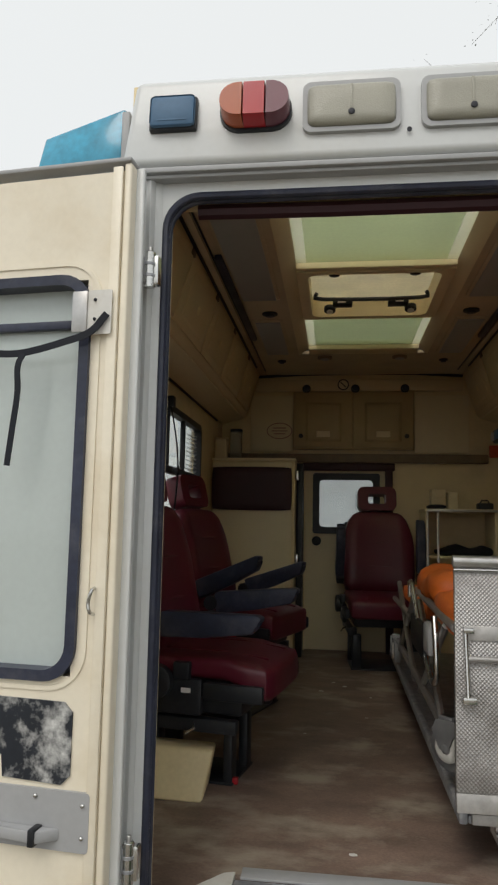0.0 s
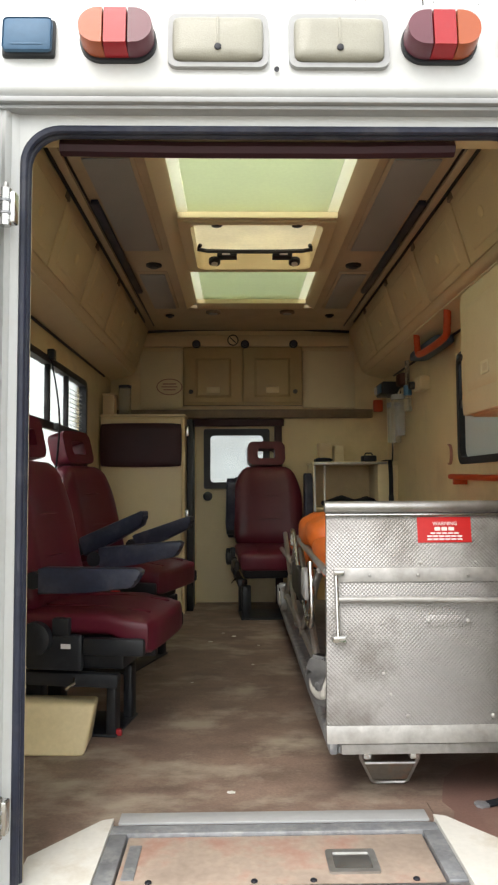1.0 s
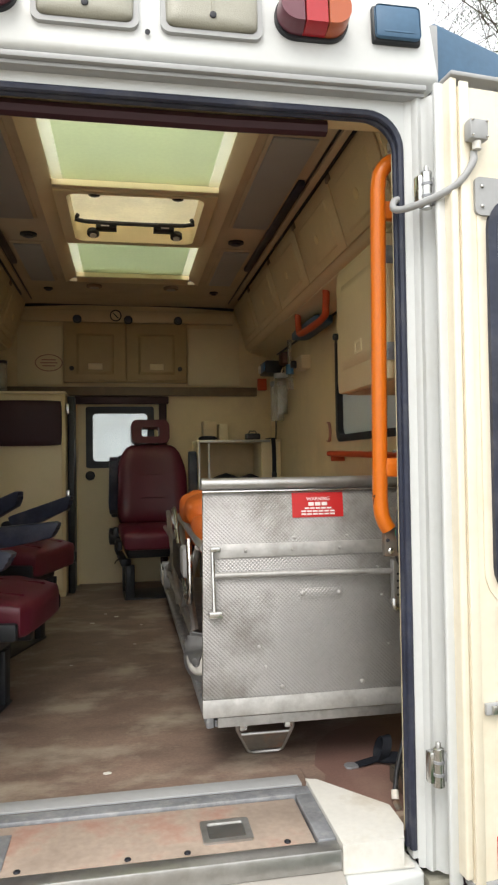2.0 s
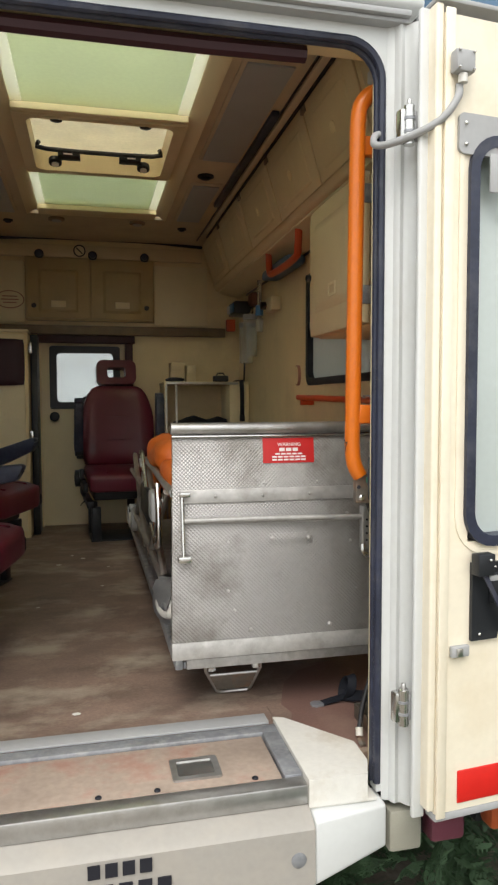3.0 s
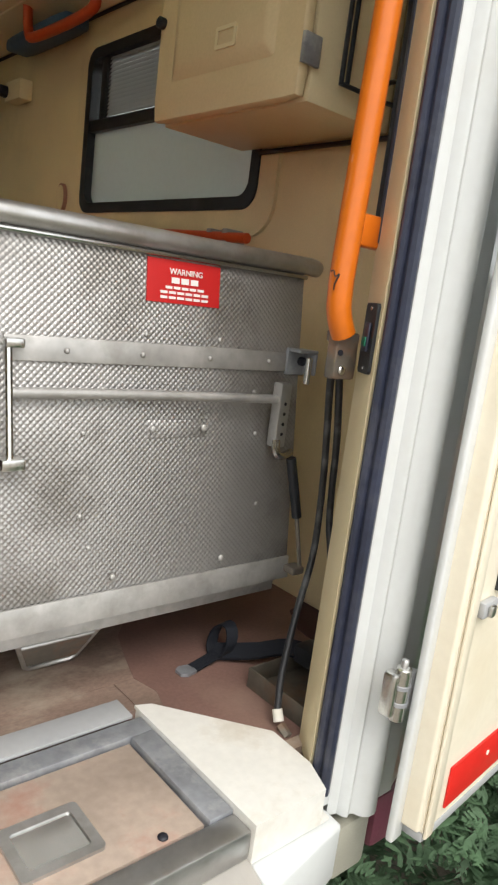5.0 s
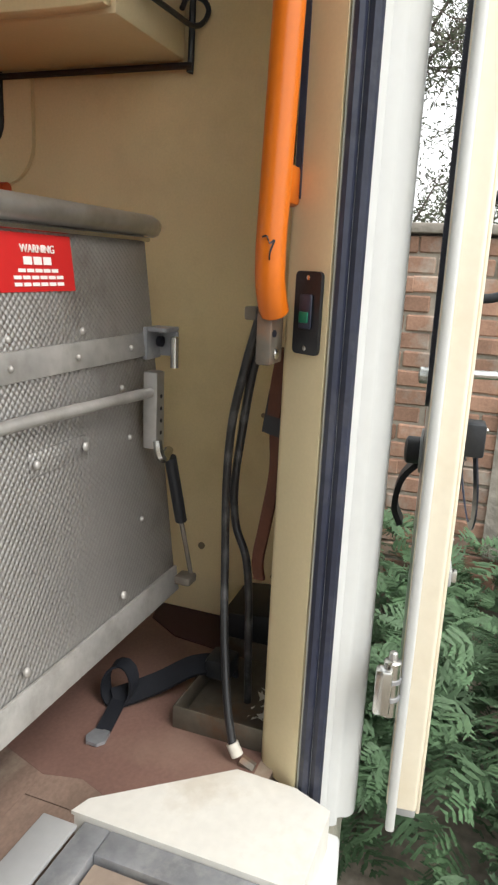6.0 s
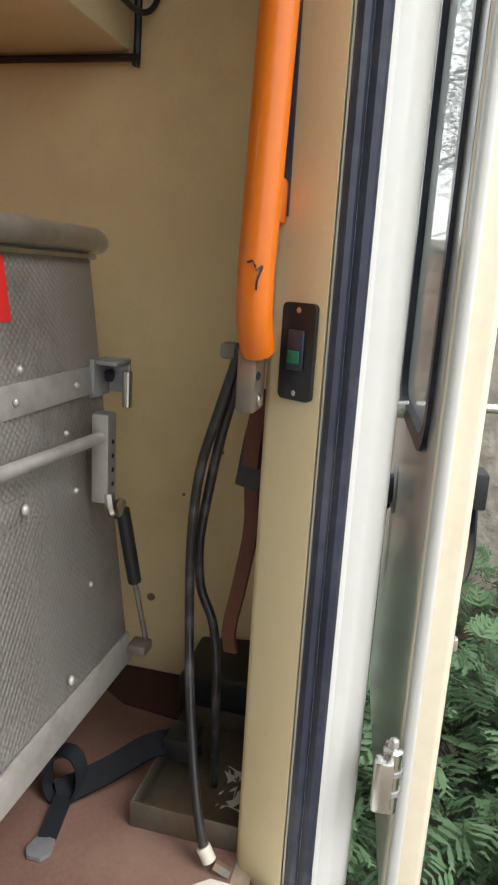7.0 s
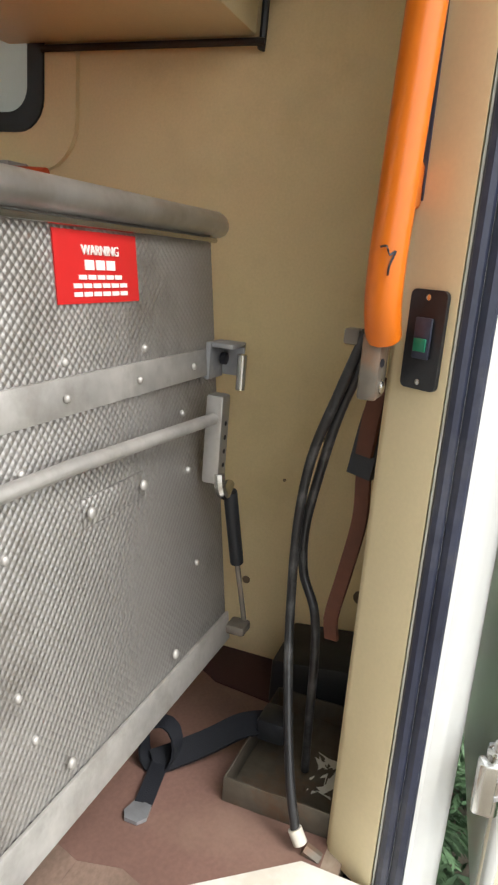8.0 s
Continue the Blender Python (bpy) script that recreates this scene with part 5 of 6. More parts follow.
def seat(at, label, arms=(0, 0), back_lean=14, rise=0.0, back=0.55, arm_z=(0.57, 0.57), legs=0.18):
    """A captain's seat in maroon vinyl; local front is -y, the base stands at z = 0."""
    t = thing("passenger_seat", label, "seat", at, group="maroon seats")
    bm = bmesh.new()
    cushion(bm, -0.235, 0.235, -0.30, 0.20, 0.372 + rise, 0.450 + rise, 0.034, 0.008, 9)
    for v in bm.verts:
        if v.co.y < -0.16:
            v.co.z -= (-0.16 - v.co.y) * (0.50 if v.co.z < 0.41 + rise else 0.12)
        elif v.co.z > 0.41 + rise:
            v.co.z += 0.012 * (abs(v.co.x) / 0.235) ** 3
    c = part("cushion", bm, MAROON, t)
    for x in (-0.12, 0.12):
        bm = bmesh.new()
        tube(bm, [(x, -0.27, 0.440 + rise), (x, -0.1, 0.457 + rise), (x, 0.12, 0.458 + rise)], 0.004, 6)
        part("piping", bm, MAROON, c)
    lean = Matrix.Translation((0, 0.17, 0.44 + rise)) @ Matrix.Rotation(radians(-back_lean), 4, "X")
    bm = bmesh.new()
    cushion(bm, -0.235, 0.235, -0.055, 0.065, 0.0, back, 0.05, 0.012, 9)
    for v in bm.verts:
        k = max(0, (v.co.z - 0.30) / (back - 0.30))
        v.co.x *= 1 - 0.26 * k ** 2
        v.co.y -= 0.03 * (abs(v.co.x) / 0.235) ** 2 * (1 if v.co.y < 0 else 0)
    bmesh.ops.transform(bm, matrix=lean, verts=bm.verts)
    bk = part("backrest", bm, MAROON, t)
    for z in (0.17, 0.33):
        bm = bmesh.new()
        tube(bm, [(-0.16, -0.062, z), (0, -0.068, z + 0.006), (0.16, -0.062, z)], 0.004, 6)
        bmesh.ops.transform(bm, matrix=lean, verts=bm.verts)
        part("piping", bm, MAROON, bk)
    bm = bmesh.new()
    box(bm, -0.225, 0.225, 0.066, 0.085, 0.02, back - 0.05, 0.012)
    bmesh.ops.transform(bm, matrix=lean, verts=bm.verts)
    part("back_shell", bm, BLACK, bk, "black plastic back shell")
    # headrest with its slot
    bm = bmesh.new()
    ring(bm, rounded(-0.135, 0.135, back + 0.015, back + 0.185, 0.045), rounded(-0.062, 0.062, back + 0.062, back + 0.132, 0.016), "y", -0.045, 0.045)
    es = [e for e in bm.edges if e.is_manifold and e.calc_face_angle(0) > 1.0]
    bmesh.ops.bevel(bm, geom=es, offset=0.016, segments=3, affect="EDGES", profile=0.5)
    bmesh.ops.transform(bm, matrix=lean, verts=bm.verts)
    hr = part("headrest", bm, MAROON, t)
    for x in (-0.05, 0.05):
        bm = bmesh.new()
        tube(bm, [(x, 0.0, back - 0.02), (x, 0.0, back + 0.03)], 0.007, 8)
        bmesh.ops.transform(bm, matrix=lean, verts=bm.verts)
        part("headrest_rod", bm, CHROME, hr)
    # armrests
    for sx, a in ((-1, arms[0]), (1, arms[1])):
        bm = bmesh.new()
        prism(bm, [(-0.03, -0.045), (-0.03, 0.040), (-0.045, 0.045), (-0.375, 0.045), (-0.390, 0.036), (-0.386, 0.022), (-0.372, 0.018), (-0.372, 0.0), (-0.355, -0.018), (-0.2, -0.036)], "x", sx * 0.275 - 0.028, sx * 0.275 + 0.028)
        bmesh.ops.bevel(bm, geom=[e for e in bm.edges if abs(e.verts[0].co.x - e.verts[1].co.x) < 1e-5], offset=0.007, segments=2, affect="EDGES", profile=0.5)
        az = arm_z[0] if sx < 0 else arm_z[1]
        bmesh.ops.transform(bm, matrix=Matrix.Translation((0, 0.10, az)) @ Matrix.Rotation(radians(-a), 4, "X"), verts=bm.verts)
        ar = part("armrest", bm, RUBBER, t, "blue-black moulded armrest")
        discpart("armrest_pivot", ar, BLACK, (sx * 0.245, 0.09, az), (sx, 0, 0), 0.03, 0.05, 0.003)
    # seat base
    for sx in (-1, 1):
        sd = boxpart("side_cover", t, BLACK, *sorted((sx * 0.238, sx * 0.268)), -0.29, -0.075, 0.318 + rise, 0.376 + rise, 0.010, "black plastic side cover")
        rh = boxpart("recliner_housing", t, BLACK, *sorted((sx * 0.236, sx * 0.266)), -0.0745, 0.13, 0.262 + rise, 0.385 + rise, 0.014)
        discpart("recliner_knob", rh, BLACK, (sx * 0.266, 0.085, 0.372 + rise), (sx, 0, 0), 0.056, 0.03, 0.008, 20)
        boxpart("rating_plate", rh, INK, *sorted((sx * 0.2665, sx * 0.268)), -0.035, 0.0, 0.338 + rise, 0.354 + rise, 0)
        boxpart("buckle", t, BLACK, *sorted((sx * 0.245, sx * 0.275)), -0.03, 0.03, 0.38 + rise, 0.44 + rise, 0.006)
        boxpart("slide_rail", t, BLACK, *sorted((sx * 0.20, sx * 0.24)), -0.19, 0.26, 0.205 + rise, 0.250 + rise, 0.005)
        boxpart("base_leg", t, BLACK, *sorted((sx * (legs - 0.03), sx * (legs + 0.03))), -0.14, -0.105, 0.0, 0.204 + rise, 0.008)
        boxpart("base_leg", t, BLACK, *sorted((sx * (legs - 0.03), sx * (legs + 0.03))), 0.14, 0.20, 0.0, 0.204 + rise, 0.008)
        tubepart("slide_lever", t, CHROME, [(sx * 0.242, -0.04, 0.235 + rise), (sx * 0.262, -0.05, 0.225 + rise), (sx * 0.27, -0.02, 0.205 + rise)], 0.005, 6)
    boxpart("seat_pan", t, BLACK, -0.20, 0.20, -0.20, 0.22, 0.255 + rise, 0.370 + rise, 0.015)
    boxpart("buckle_button", t, RED, 0.252, 0.268, -0.02, 0.02, 0.4405 + rise, 0.452 + rise, 0.003)
    boxpart("base_plate", t, BLACK, -legs - 0.035, legs + 0.035, -0.145, 0.21, 0.0, 0.010, 0.004)
    return t


seat((-0.645, 1.08, FZ, 0, 0, 80), "maroon vinyl captain's seat turned to the aisle, armrests down", (0, 5), 12, 0.0, 0.545, (0.567, 0.580), 0.09)
seat((-0.665, 1.98, FZ, 0, 0, 72), "maroon vinyl captain's seat turned to the aisle, armrests raised", (22, 18), 14, 0.06, 0.49, (0.585, 0.560))
s3 = seat((0.135, 3.16, FZ, 0, 0, 4), "maroon vinyl attendant seat facing the rear by the bulkhead", (60, 88), 10, 0.02)

# ---- floor things on the seat side ----
w = thing("wheel_arch_pad", "cream foam wedge covering the wheel arch", "pad")
bm = bmesh.new()
hexa(bm, [(-1.04, 0.78, FZ), (-1.04, 0.84, 0.84), (-1.04, 0.945, FZ), (-1.04, 0.945, 0.84), (-0.60, 0.765, FZ), (-0.578, 0.85, 0.825), (-0.61, 0.945, FZ), (-0.585, 0.945, 0.825)], 0.012, 3)
part("wedge", bm, FOAM, w)
boxpart("floor_catch", w, TAILRED, -0.528, -0.506, 0.948, 0.97, FZ + 0.001, FZ + 0.024, 0.004, "small red catch")

# ---- shelf unit beside the bulkhead ----
c = thing("shelf_unit", "cream open shelf unit with aluminium edging", "shelf")
y0, y1 = 3.30, PY - 0.006
boxpart("side_panel", c, LINER, 0.44, 0.46, y0, y1, FZ, 1.70, 0.003)
boxpart("side_panel", c, LINER, 1.02, 1.04, y0, y1, FZ, 1.70, 0.003)
boxpart("divider", c, PILLAR, 0.90, 1.02, y0, y1, FZ, 1.70, 0.003)
boxpart("top", c, PILLAR, 0.435, 1.04, y0 - 0.01, y1, 1.7005, 1.72, 0.004)
boxpart("shelf_board", c, PILLAR, 0.46, 0.90, y0, y1, 1.38, 1.40, 0.003)
boxpart("back_panel", c, LINER, 0.46, 0.90, y1 - 0.02, y1, FZ, 1.70, 0)
for x in (0.445, 0.515):
    boxpart("edging", c, ALU, x, x + 0.014, y0 - 0.008, y0 - 0.0005, FZ, 1.70, 0.002, "aluminium edging")
boxpart("edging", c, ALU, 0.45, 0.96, y0 - 0.018, y0 - 0.0105, 1.70, 1.716, 0.002, "aluminium edging")
bl = thing("folded_blanket", "dark navy cloth folded on the shelf", "cloth")
bm = bmesh.new()
cushion(bm, 0.53, 0.89, y0 + 0.02, y0 + 0.28, 1.40, 1.455, 0.025, 0.012, 7)
for v in bm.verts:
    v.co.z += 0.012 * math.sin(v.co.x * 31) * (v.co.z - 1.40) / 0.05
part("cloth", bm, WEB, bl)
for k, (x0, x1, z1, m, nm, lb) in enumerate(((0.50, 0.60, 1.86, LOCKER, "carton", "small cream carton standing on the shelf unit"), (0.615, 0.68, 1.84, PILLAR, "carton", "narrow pale carton standing on the shelf unit"), (0.80, 0.90, 1.765, BLACK, "black_case", "low black case on the shelf unit"), (0.46, 0.58, 1.745, WEB, "dark_cloth", "crumpled dark cloth on the shelf unit"))):
    o = thing(nm, lb, "box" if k < 3 else "cloth")
    if k < 2:
        boxpart("carton_body", o, m, x0, x1, y0 + 0.14, y0 + 0.26, 1.7205, z1, 0.004)
        boxpart("flap", o, m, x0 + 0.005, x1 - 0.005, y0 + 0.13, y0 + 0.1395, z1 - 0.06, z1 - 0.004, 0.002)
    elif k == 2:
        boxpart("case", o, m, x0, x1, y0 + 0.03, y0 + 0.13, 1.7205, z1, 0.01)
        tubepart("grip", o, m, [(x0 + 0.02, y0 + 0.08, z1), (x0 + 0.03, y0 + 0.08, z1 + 0.018), (x1 - 0.03, y0 + 0.08, z1 + 0.018), (x1 - 0.02, y0 + 0.08, z1)], 0.005, 6)
    else:
        bm = bmesh.new()
        cushion(bm, x0, x1, y0 - 0.005, y0 + 0.12, 1.7205, z1, 0.012, 0.006, 6)
        part("cloth", bm, m, o)
o = thing("belt_strap", "black belt hanging over the shelf unit edge", "strap")
bm = bmesh.new()
band(bm, smooth_line([(0.96, y0 + 0.10, 1.726), (0.975, y0 + 0.0, 1.73), (0.98, y0 - 0.028, 1.715), (0.985, y0 - 0.026, 1.60), (0.985, y0 - 0.024, 1.48)]), 0.03, 0.004, (1, 0, 0))
part("strap", bm, WEB, o)
boxpart("buckle", o, BLACK, 0.967, 1.003, y0 - 0.032, y0 - 0.018, 1.44, 1.485, 0.004)
# small monitor arm behind the attendant seat
o = thing("wall_unit", "narrow dark control unit on the cab door post", "box")
boxpart("case", o, BLACK, -0.165, -0.06, PY - 0.05, PY + 0.002, 1.17, 1.58, 0.012)
boxpart("face", o, RUBBER, -0.155, -0.07, PY - 0.056, PY - 0.0505, 1.20, 1.55, 0.004)

# ---- the wall cabinet and its wire basket ----
c = thing("wall_cabinet", "cream moulded first-aid cabinet hung on the side wall", "cabinet")
bm = bmesh.new()
hexa(bm, [(0.775, 0.47, 1.812), (0.775, 0.47, 2.267), (0.775, 0.98, 1.812), (0.775, 0.98, 2.267), (1.03, 0.475, 1.812), (1.03, 0.475, 2.267), (1.03, 0.98, 1.812), (1.03, 0.98, 2.267)], 0.006)
part("body", bm, PILLAR, c)
bm = bmesh.new()
cushion(bm, 0.738, 0.7745, 0.468, 0.985, 1.812, 2.274, 0.026, 0.0, 9)
dr = part("cabinet_door", bm, LOCKER, c, "cream moulded door")
bm = bmesh.new()
hexa(bm, [(0.7385, 0.54, 1.892), (0.7385, 0.54, 2.212), (0.7385, 0.91, 1.892), (0.7385, 0.91, 2.212), (0.726, 0.57, 1.922), (0.726, 0.57, 2.182), (0.726, 0.88, 1.922), (0.726, 0.88, 2.182)], 0.006)
part("raised_field", bm, LOCKER, dr)
bm = bmesh.new()
ring(bm, rounded(0.655, 0.725, 1.93, 1.974, 0.004), rounded(0.663, 0.717, 1.938, 1.966, 0.003), "x", 0.722, 0.7258)
part("card_holder", bm, PILLAR, dr)
discpart("door_knob", dr, BLACK, (0.738, 0.962, 2.032), (-1, 0, 0), 0.013, 0.014, 0.004)
for z in (1.872, 2.172):
    boxpart("hinge", c, GREYTRIM, 0.738, 0.784, 0.458, 0.4675, z, z + 0.055, 0.002, "bright metal hinge")
bk = thing("wire_basket", "black wire holder hooked beside the wall cabinet", "basket")
tubepart("bottom_wire", bk, BLACK, [(1.025, 0.90, 1.803), (1.025, 0.50, 1.803), (1.032, 0.472, 1.806), (1.035, 0.466, 1.835), (1.035, 0.462, 2.274)], 0.0065, 8, k=5)
tubepart("upright_wire", bk, BLACK, [(0.845, 0.455, 1.859), (0.845, 0.453, 2.274)], 0.005, 8)
tubepart("upright_wire", bk, BLACK, [(0.862, 0.455, 1.859), (0.862, 0.453, 2.274)], 0.005, 8)
tubepart("loop_wire", bk, BLACK, [(0.845, 0.455, 1.862), (0.93, 0.450, 1.860), (1.00, 0.450, 1.862), (1.026, 0.440, 1.872), (1.034, 0.432, 1.895), (1.028, 0.442, 1.912), (0.985, 0.450, 1.902), (0.965, 0.452, 1.878)], 0.005, 8, k=4)
tubepart("hook", bk, BLACK, [(1.03, 0.455, 2.194), (1.0, 0.40, 2.204), (0.97, 0.385, 2.189)], 0.005, 8, k=4)

# ---- grab rails ----
g = thing("grab_rail", "long orange grab rail bolted to the door pillar", "rail")
bm = bmesh.new()
tube(bm, smooth_line([(0.640, 0.100, 2.330), (0.612, 0.106, 2.322), (0.588, 0.108, 2.292), (0.581, 0.108, 2.25)], 5)[:-1] + [(0.581, 0.108, 2.25), (0.581, 0.119, 1.9), (0.581, 0.131, 1.50)] + smooth_line([(0.581, 0.132, 1.47), (0.584, 0.132, 1.43), (0.592, 0.131, 1.405), (0.602, 0.130, 1.388)], 4), 0.0195, 14)
part("tube", bm, ORANGE, g)
for z in (2.205, 1.545):
    boxpart("bracket", g, ORANGE, 0.592, 0.655, 0.114, 0.140, z - 0.024, z + 0.024, 0.006)
bm = bmesh.new()
band(bm, smooth_line([(0.5612, 0.1370, 1.479), (0.5605, 0.1305, 1.480), (0.5610, 0.1265, 1.472), (0.5640, 0.1215, 1.476), (0.5610, 0.1255, 1.462), (0.5612, 0.1262, 1.452)], 4), 0.0022, 0.0008, (0, 0.5, 1))
part("scuff", bm, DARKINK, g, "dark scrape in the coating")
# thin black strip on the pillar face, upper part only
n2 = Vector((-0.865, 0.5, 0)) * 0.0025
bm = bmesh.new()
hexa(bm, [tuple(Vector((0.6155 + 0.5 * u, 0.0860 + 0.865 * u, z)) + n2 * k) for u in (0.029, 0.040) for k in (1.0, 0.1) for z in (1.53, 2.36)])
single("pillar_seal", bm, RUBBER, "thin black strip on the pillar behind the grab rail", "seal")
o = thing("rail_bracket", "bare steel bracket with cables below the grab rail", "bracket")
boxpart("plate", o, TRAYMAT, 0.590, 0.640, 0.128, 0.150, 1.318, 1.392, 0.004)
boxpart("tab", o, TRAYMAT, 0.612, 0.633, 0.158, 0.176, 1.374, 1.392, 0.003)
discpart("plate_hole", o, DARKINK, (0.598, 0.1275, 1.36), (-0.3, -1, 0), 0.005, 0.001, 0, 10)
bolt(o, (0.606, 0.1275, 1.333), (0, -1, 0), 0.008)
g = thing("wall_rail", "red-orange grab rail along the wall under the window", "rail")
tubepart("tube", g, REDORANGE, [(0.985, 0.86, 1.578), (0.985, 1.92, 1.60)], 0.014, 12)
for y in (0.95, 1.02, 1.85):
    boxpart("bracket", g, WHEELGREY if y < 1.5 else REDORANGE, 0.975, 1.044, y - 0.012, y + 0.012, 1.56, 1.602, 0.004)
g = thing("ceiling_rail", "red-orange grab handle under the overhead locker", "rail")
tubepart("tube", g, REDORANGE, [(0.90, 1.64, 2.388), (0.90, 1.65, 2.31), (0.90, 1.70, 2.262), (0.90, 2.10, 2.262), (0.90, 2.18, 2.29), (0.90, 2.20, 2.385)], 0.018, 12, k=5)
o = thing("blue_bag", "dark blue bag on hooks under the locker", "bag")
bm = bmesh.new()
cushion(bm, 0.93, 1.036, 1.95, 2.50, 2.285, 2.34, 0.02, 0.008, 6)
part("bag_body", bm, BLUELAMP, o)

# ---- oxygen fittings on the side wall ----
o = thing("gas_panel", "medical gas outlet block on the side wall", "fitting")
boxpart("block", o, PILLAR, 0.985, 1.044, 2.46, 2.62, 2.12, 2.20, 0.006)
discpart("outlet", o, BLACK, (0.985, 2.60, 2.16), (-1, 0, 0), 0.024, 0.03, 0.004)
discpart("outlet", o, BLACK, (0.99, 2.6205, 2.16), (0, 1, 0), 0.018, 0.02, 0.004)
o = thing("flow_meter", "clear oxygen flow meter with blue valve", "meter")
tubepart("tube", o, CLEARPLASTIC, [(0.985, 2.76, 2.10), (0.985, 2.76, 2.34)], 0.014, 12)
discpart("valve", o, BLUEPLASTIC, (0.985, 2.76, 2.12), (0, 0, 1), 0.026, 0.06, 0.006)
tubepart("stem", o, CHROME, [(1.044, 2.76, 2.19), (0.985, 2.76, 2.19)], 0.008, 8)
tubepart("bottle", o, CLEARPLASTIC, [(0.985, 2.76, 2.02), (0.985, 2.76, 2.10)], 0.024, 12)
for y, z0 in ((2.98, 1.88), (3.10, 1.84)):
    o = thing("suction_jar", "cloudy suction jar hung on the side wall", "jar", group="suction jars")
    tubepart("jar", o, CLEARPLASTIC, [(0.975, y, z0), (0.975, y, z0 + 0.02), (0.975, y, z0 + 0.24)], 0.045, 16)
    discpart("lid", o, GREYPAINT, (0.975, y, z0 + 0.2405), (0, 0, 1), 0.048, 0.03, 0.004)
    tubepart("hanger", o, CHROME, [(0.975, y, z0 + 0.27), (1.0, y, z0 + 0.32), (1.044, y, z0 + 0.32)], 0.006, 8, k=3)
o = thing("suction_pump", "dark suction pump unit on a wall shelf", "pump")
boxpart("case", o, BLACK, 0.91, 1.044, 3.16, 3.38, 2.18, 2.27, 0.012)
boxpart("panel", o, BLUEPLASTIC, 0.902, 0.9095, 3.18, 3.30, 2.195, 2.255, 0.003)
discpart("gauge", o, WHITEPANEL, (0.9095, 3.345, 2.225), (-1, 0, 0), 0.03, 0.012, 0.003)
boxpart("brown_cap", o, TAPE, 0.97, 1.035, 2.90, 3.02, 2.21, 2.29, 0.012)
o = thing("wall_cable", "thin dark cord down the bulkhead corner", "cord")
tubepart("cord", o, CABLE, [(1.02, 3.40, 2.15), (1.03, 3.42, 2.0), (1.03, 3.40, 1.85), (1.03, 3.42, 1.72)], 0.006, 6, k=5)
o = thing("orange_hook", "small orange holder in the bulkhead corner", "holder")
boxpart("holder", o, REDORANGE, 0.93, 1.0, PY - 0.09, PY - 0.052, 2.10, 2.19, 0.01)
o = thing("round_sticker", "oval faded sticker on the side wall", "sticker")
bm = bmesh.new()
prism(bm, [(2.10 + 0.035 * math.cos(k * math.pi / 12), 1.72 + 0.055 * math.sin(k * math.pi / 12)) for k in range(24)], "x", WX - 0.0145, WX - 0.0005)
part("disc", bm, FADEDINK, o)
bm = bmesh.new()
prism(bm, [(2.10 + 0.029 * math.cos(k * math.pi / 12), 1.72 + 0.048 * math.sin(k * math.pi / 12)) for k in range(24)], "x", WX - 0.017, WX - 0.0147)
part("face", bm, LINER, o)

# ---- left wall belts ----
for y, dz in ((1.88, 0.0), (1.12, 0.05)):
    o = thing("seat_belt", "black seat belt hanging from the side wall", "belt", group="seat belts")
    bm = bmesh.new()
    band(bm, smooth_line([(-1.03, y, 2.24), (-0.99, y - 0.01, 2.05), (-0.965, y - 0.04, 1.88), (-0.96, y - 0.09, 1.72 + dz), (-0.97, y - 0.12, 1.55)]), 0.024, 0.003, (0, 1, 0))
    part("webbing", bm, WEB, o)
    boxpart("anchor", o, BLACK, -1.044, -1.0, y - 0.025, y + 0.025, 2.19, 2.245, 0.006)
    boxpart("slider", o, BLACK, -0.985, -0.96, y - 0.07, y - 0.02, 1.84, 1.87, 0.004)
o = thing("corner_jar", "small clear container in the bulkhead corner", "jar")
tubepart("jar", o, CLEARPLASTIC, [(-0.90, 3.42, 2.054), (-0.90, 3.42, 2.26)], 0.045, 14)
discpart("cap", o, BLACK, (-0.90, 3.42, 2.2605), (0, 0, 1), 0.046, 0.02, 0.004)
o = thing("corner_box", "small cream box on the tall cabinet", "box")
boxpart("box_body", o, LOCKER, -1.03, -0.95, 3.26, 3.38, 2.053, 2.19, 0.006)
boxpart("box_lid", o, LOCKER, -1.034, -0.946, 3.256, 3.384, 2.1905, 2.205, 0.003)

# ---- pillar switch, cables and the corner clutter ----
o = thing("rocker_switch", "black rocker switch plate with green key on the pillar", "switch")
ang = math.atan2(0.062, 0.036)
o.matrix_world = Matrix.Translation((0.6155, 0.0860, 1.388)) @ Matrix.Rotation(ang, 4, "Z")
bm = bmesh.new()
prism(bm, rounded(-0.0235, 0.0235, -0.053, 0.053, 0.007), "y", 0.0, 0.006)
part("plate", bm, BLACK, o)
boxpart("key", o, RUBBER, -0.011, 0.011, 0.006, 0.010, -0.020, 0.024, 0.002)
boxpart("green_key", o, GREEN, -0.008, 0.008, 0.010, 0.0125, -0.012, 0.002, 0.001)
for z in (-0.045, 0.045):
    discpart("screw", o, CHROME, (0, 0.006, z), (0, 1, 0), 0.0035, 0.0006, 0.0006, 8)

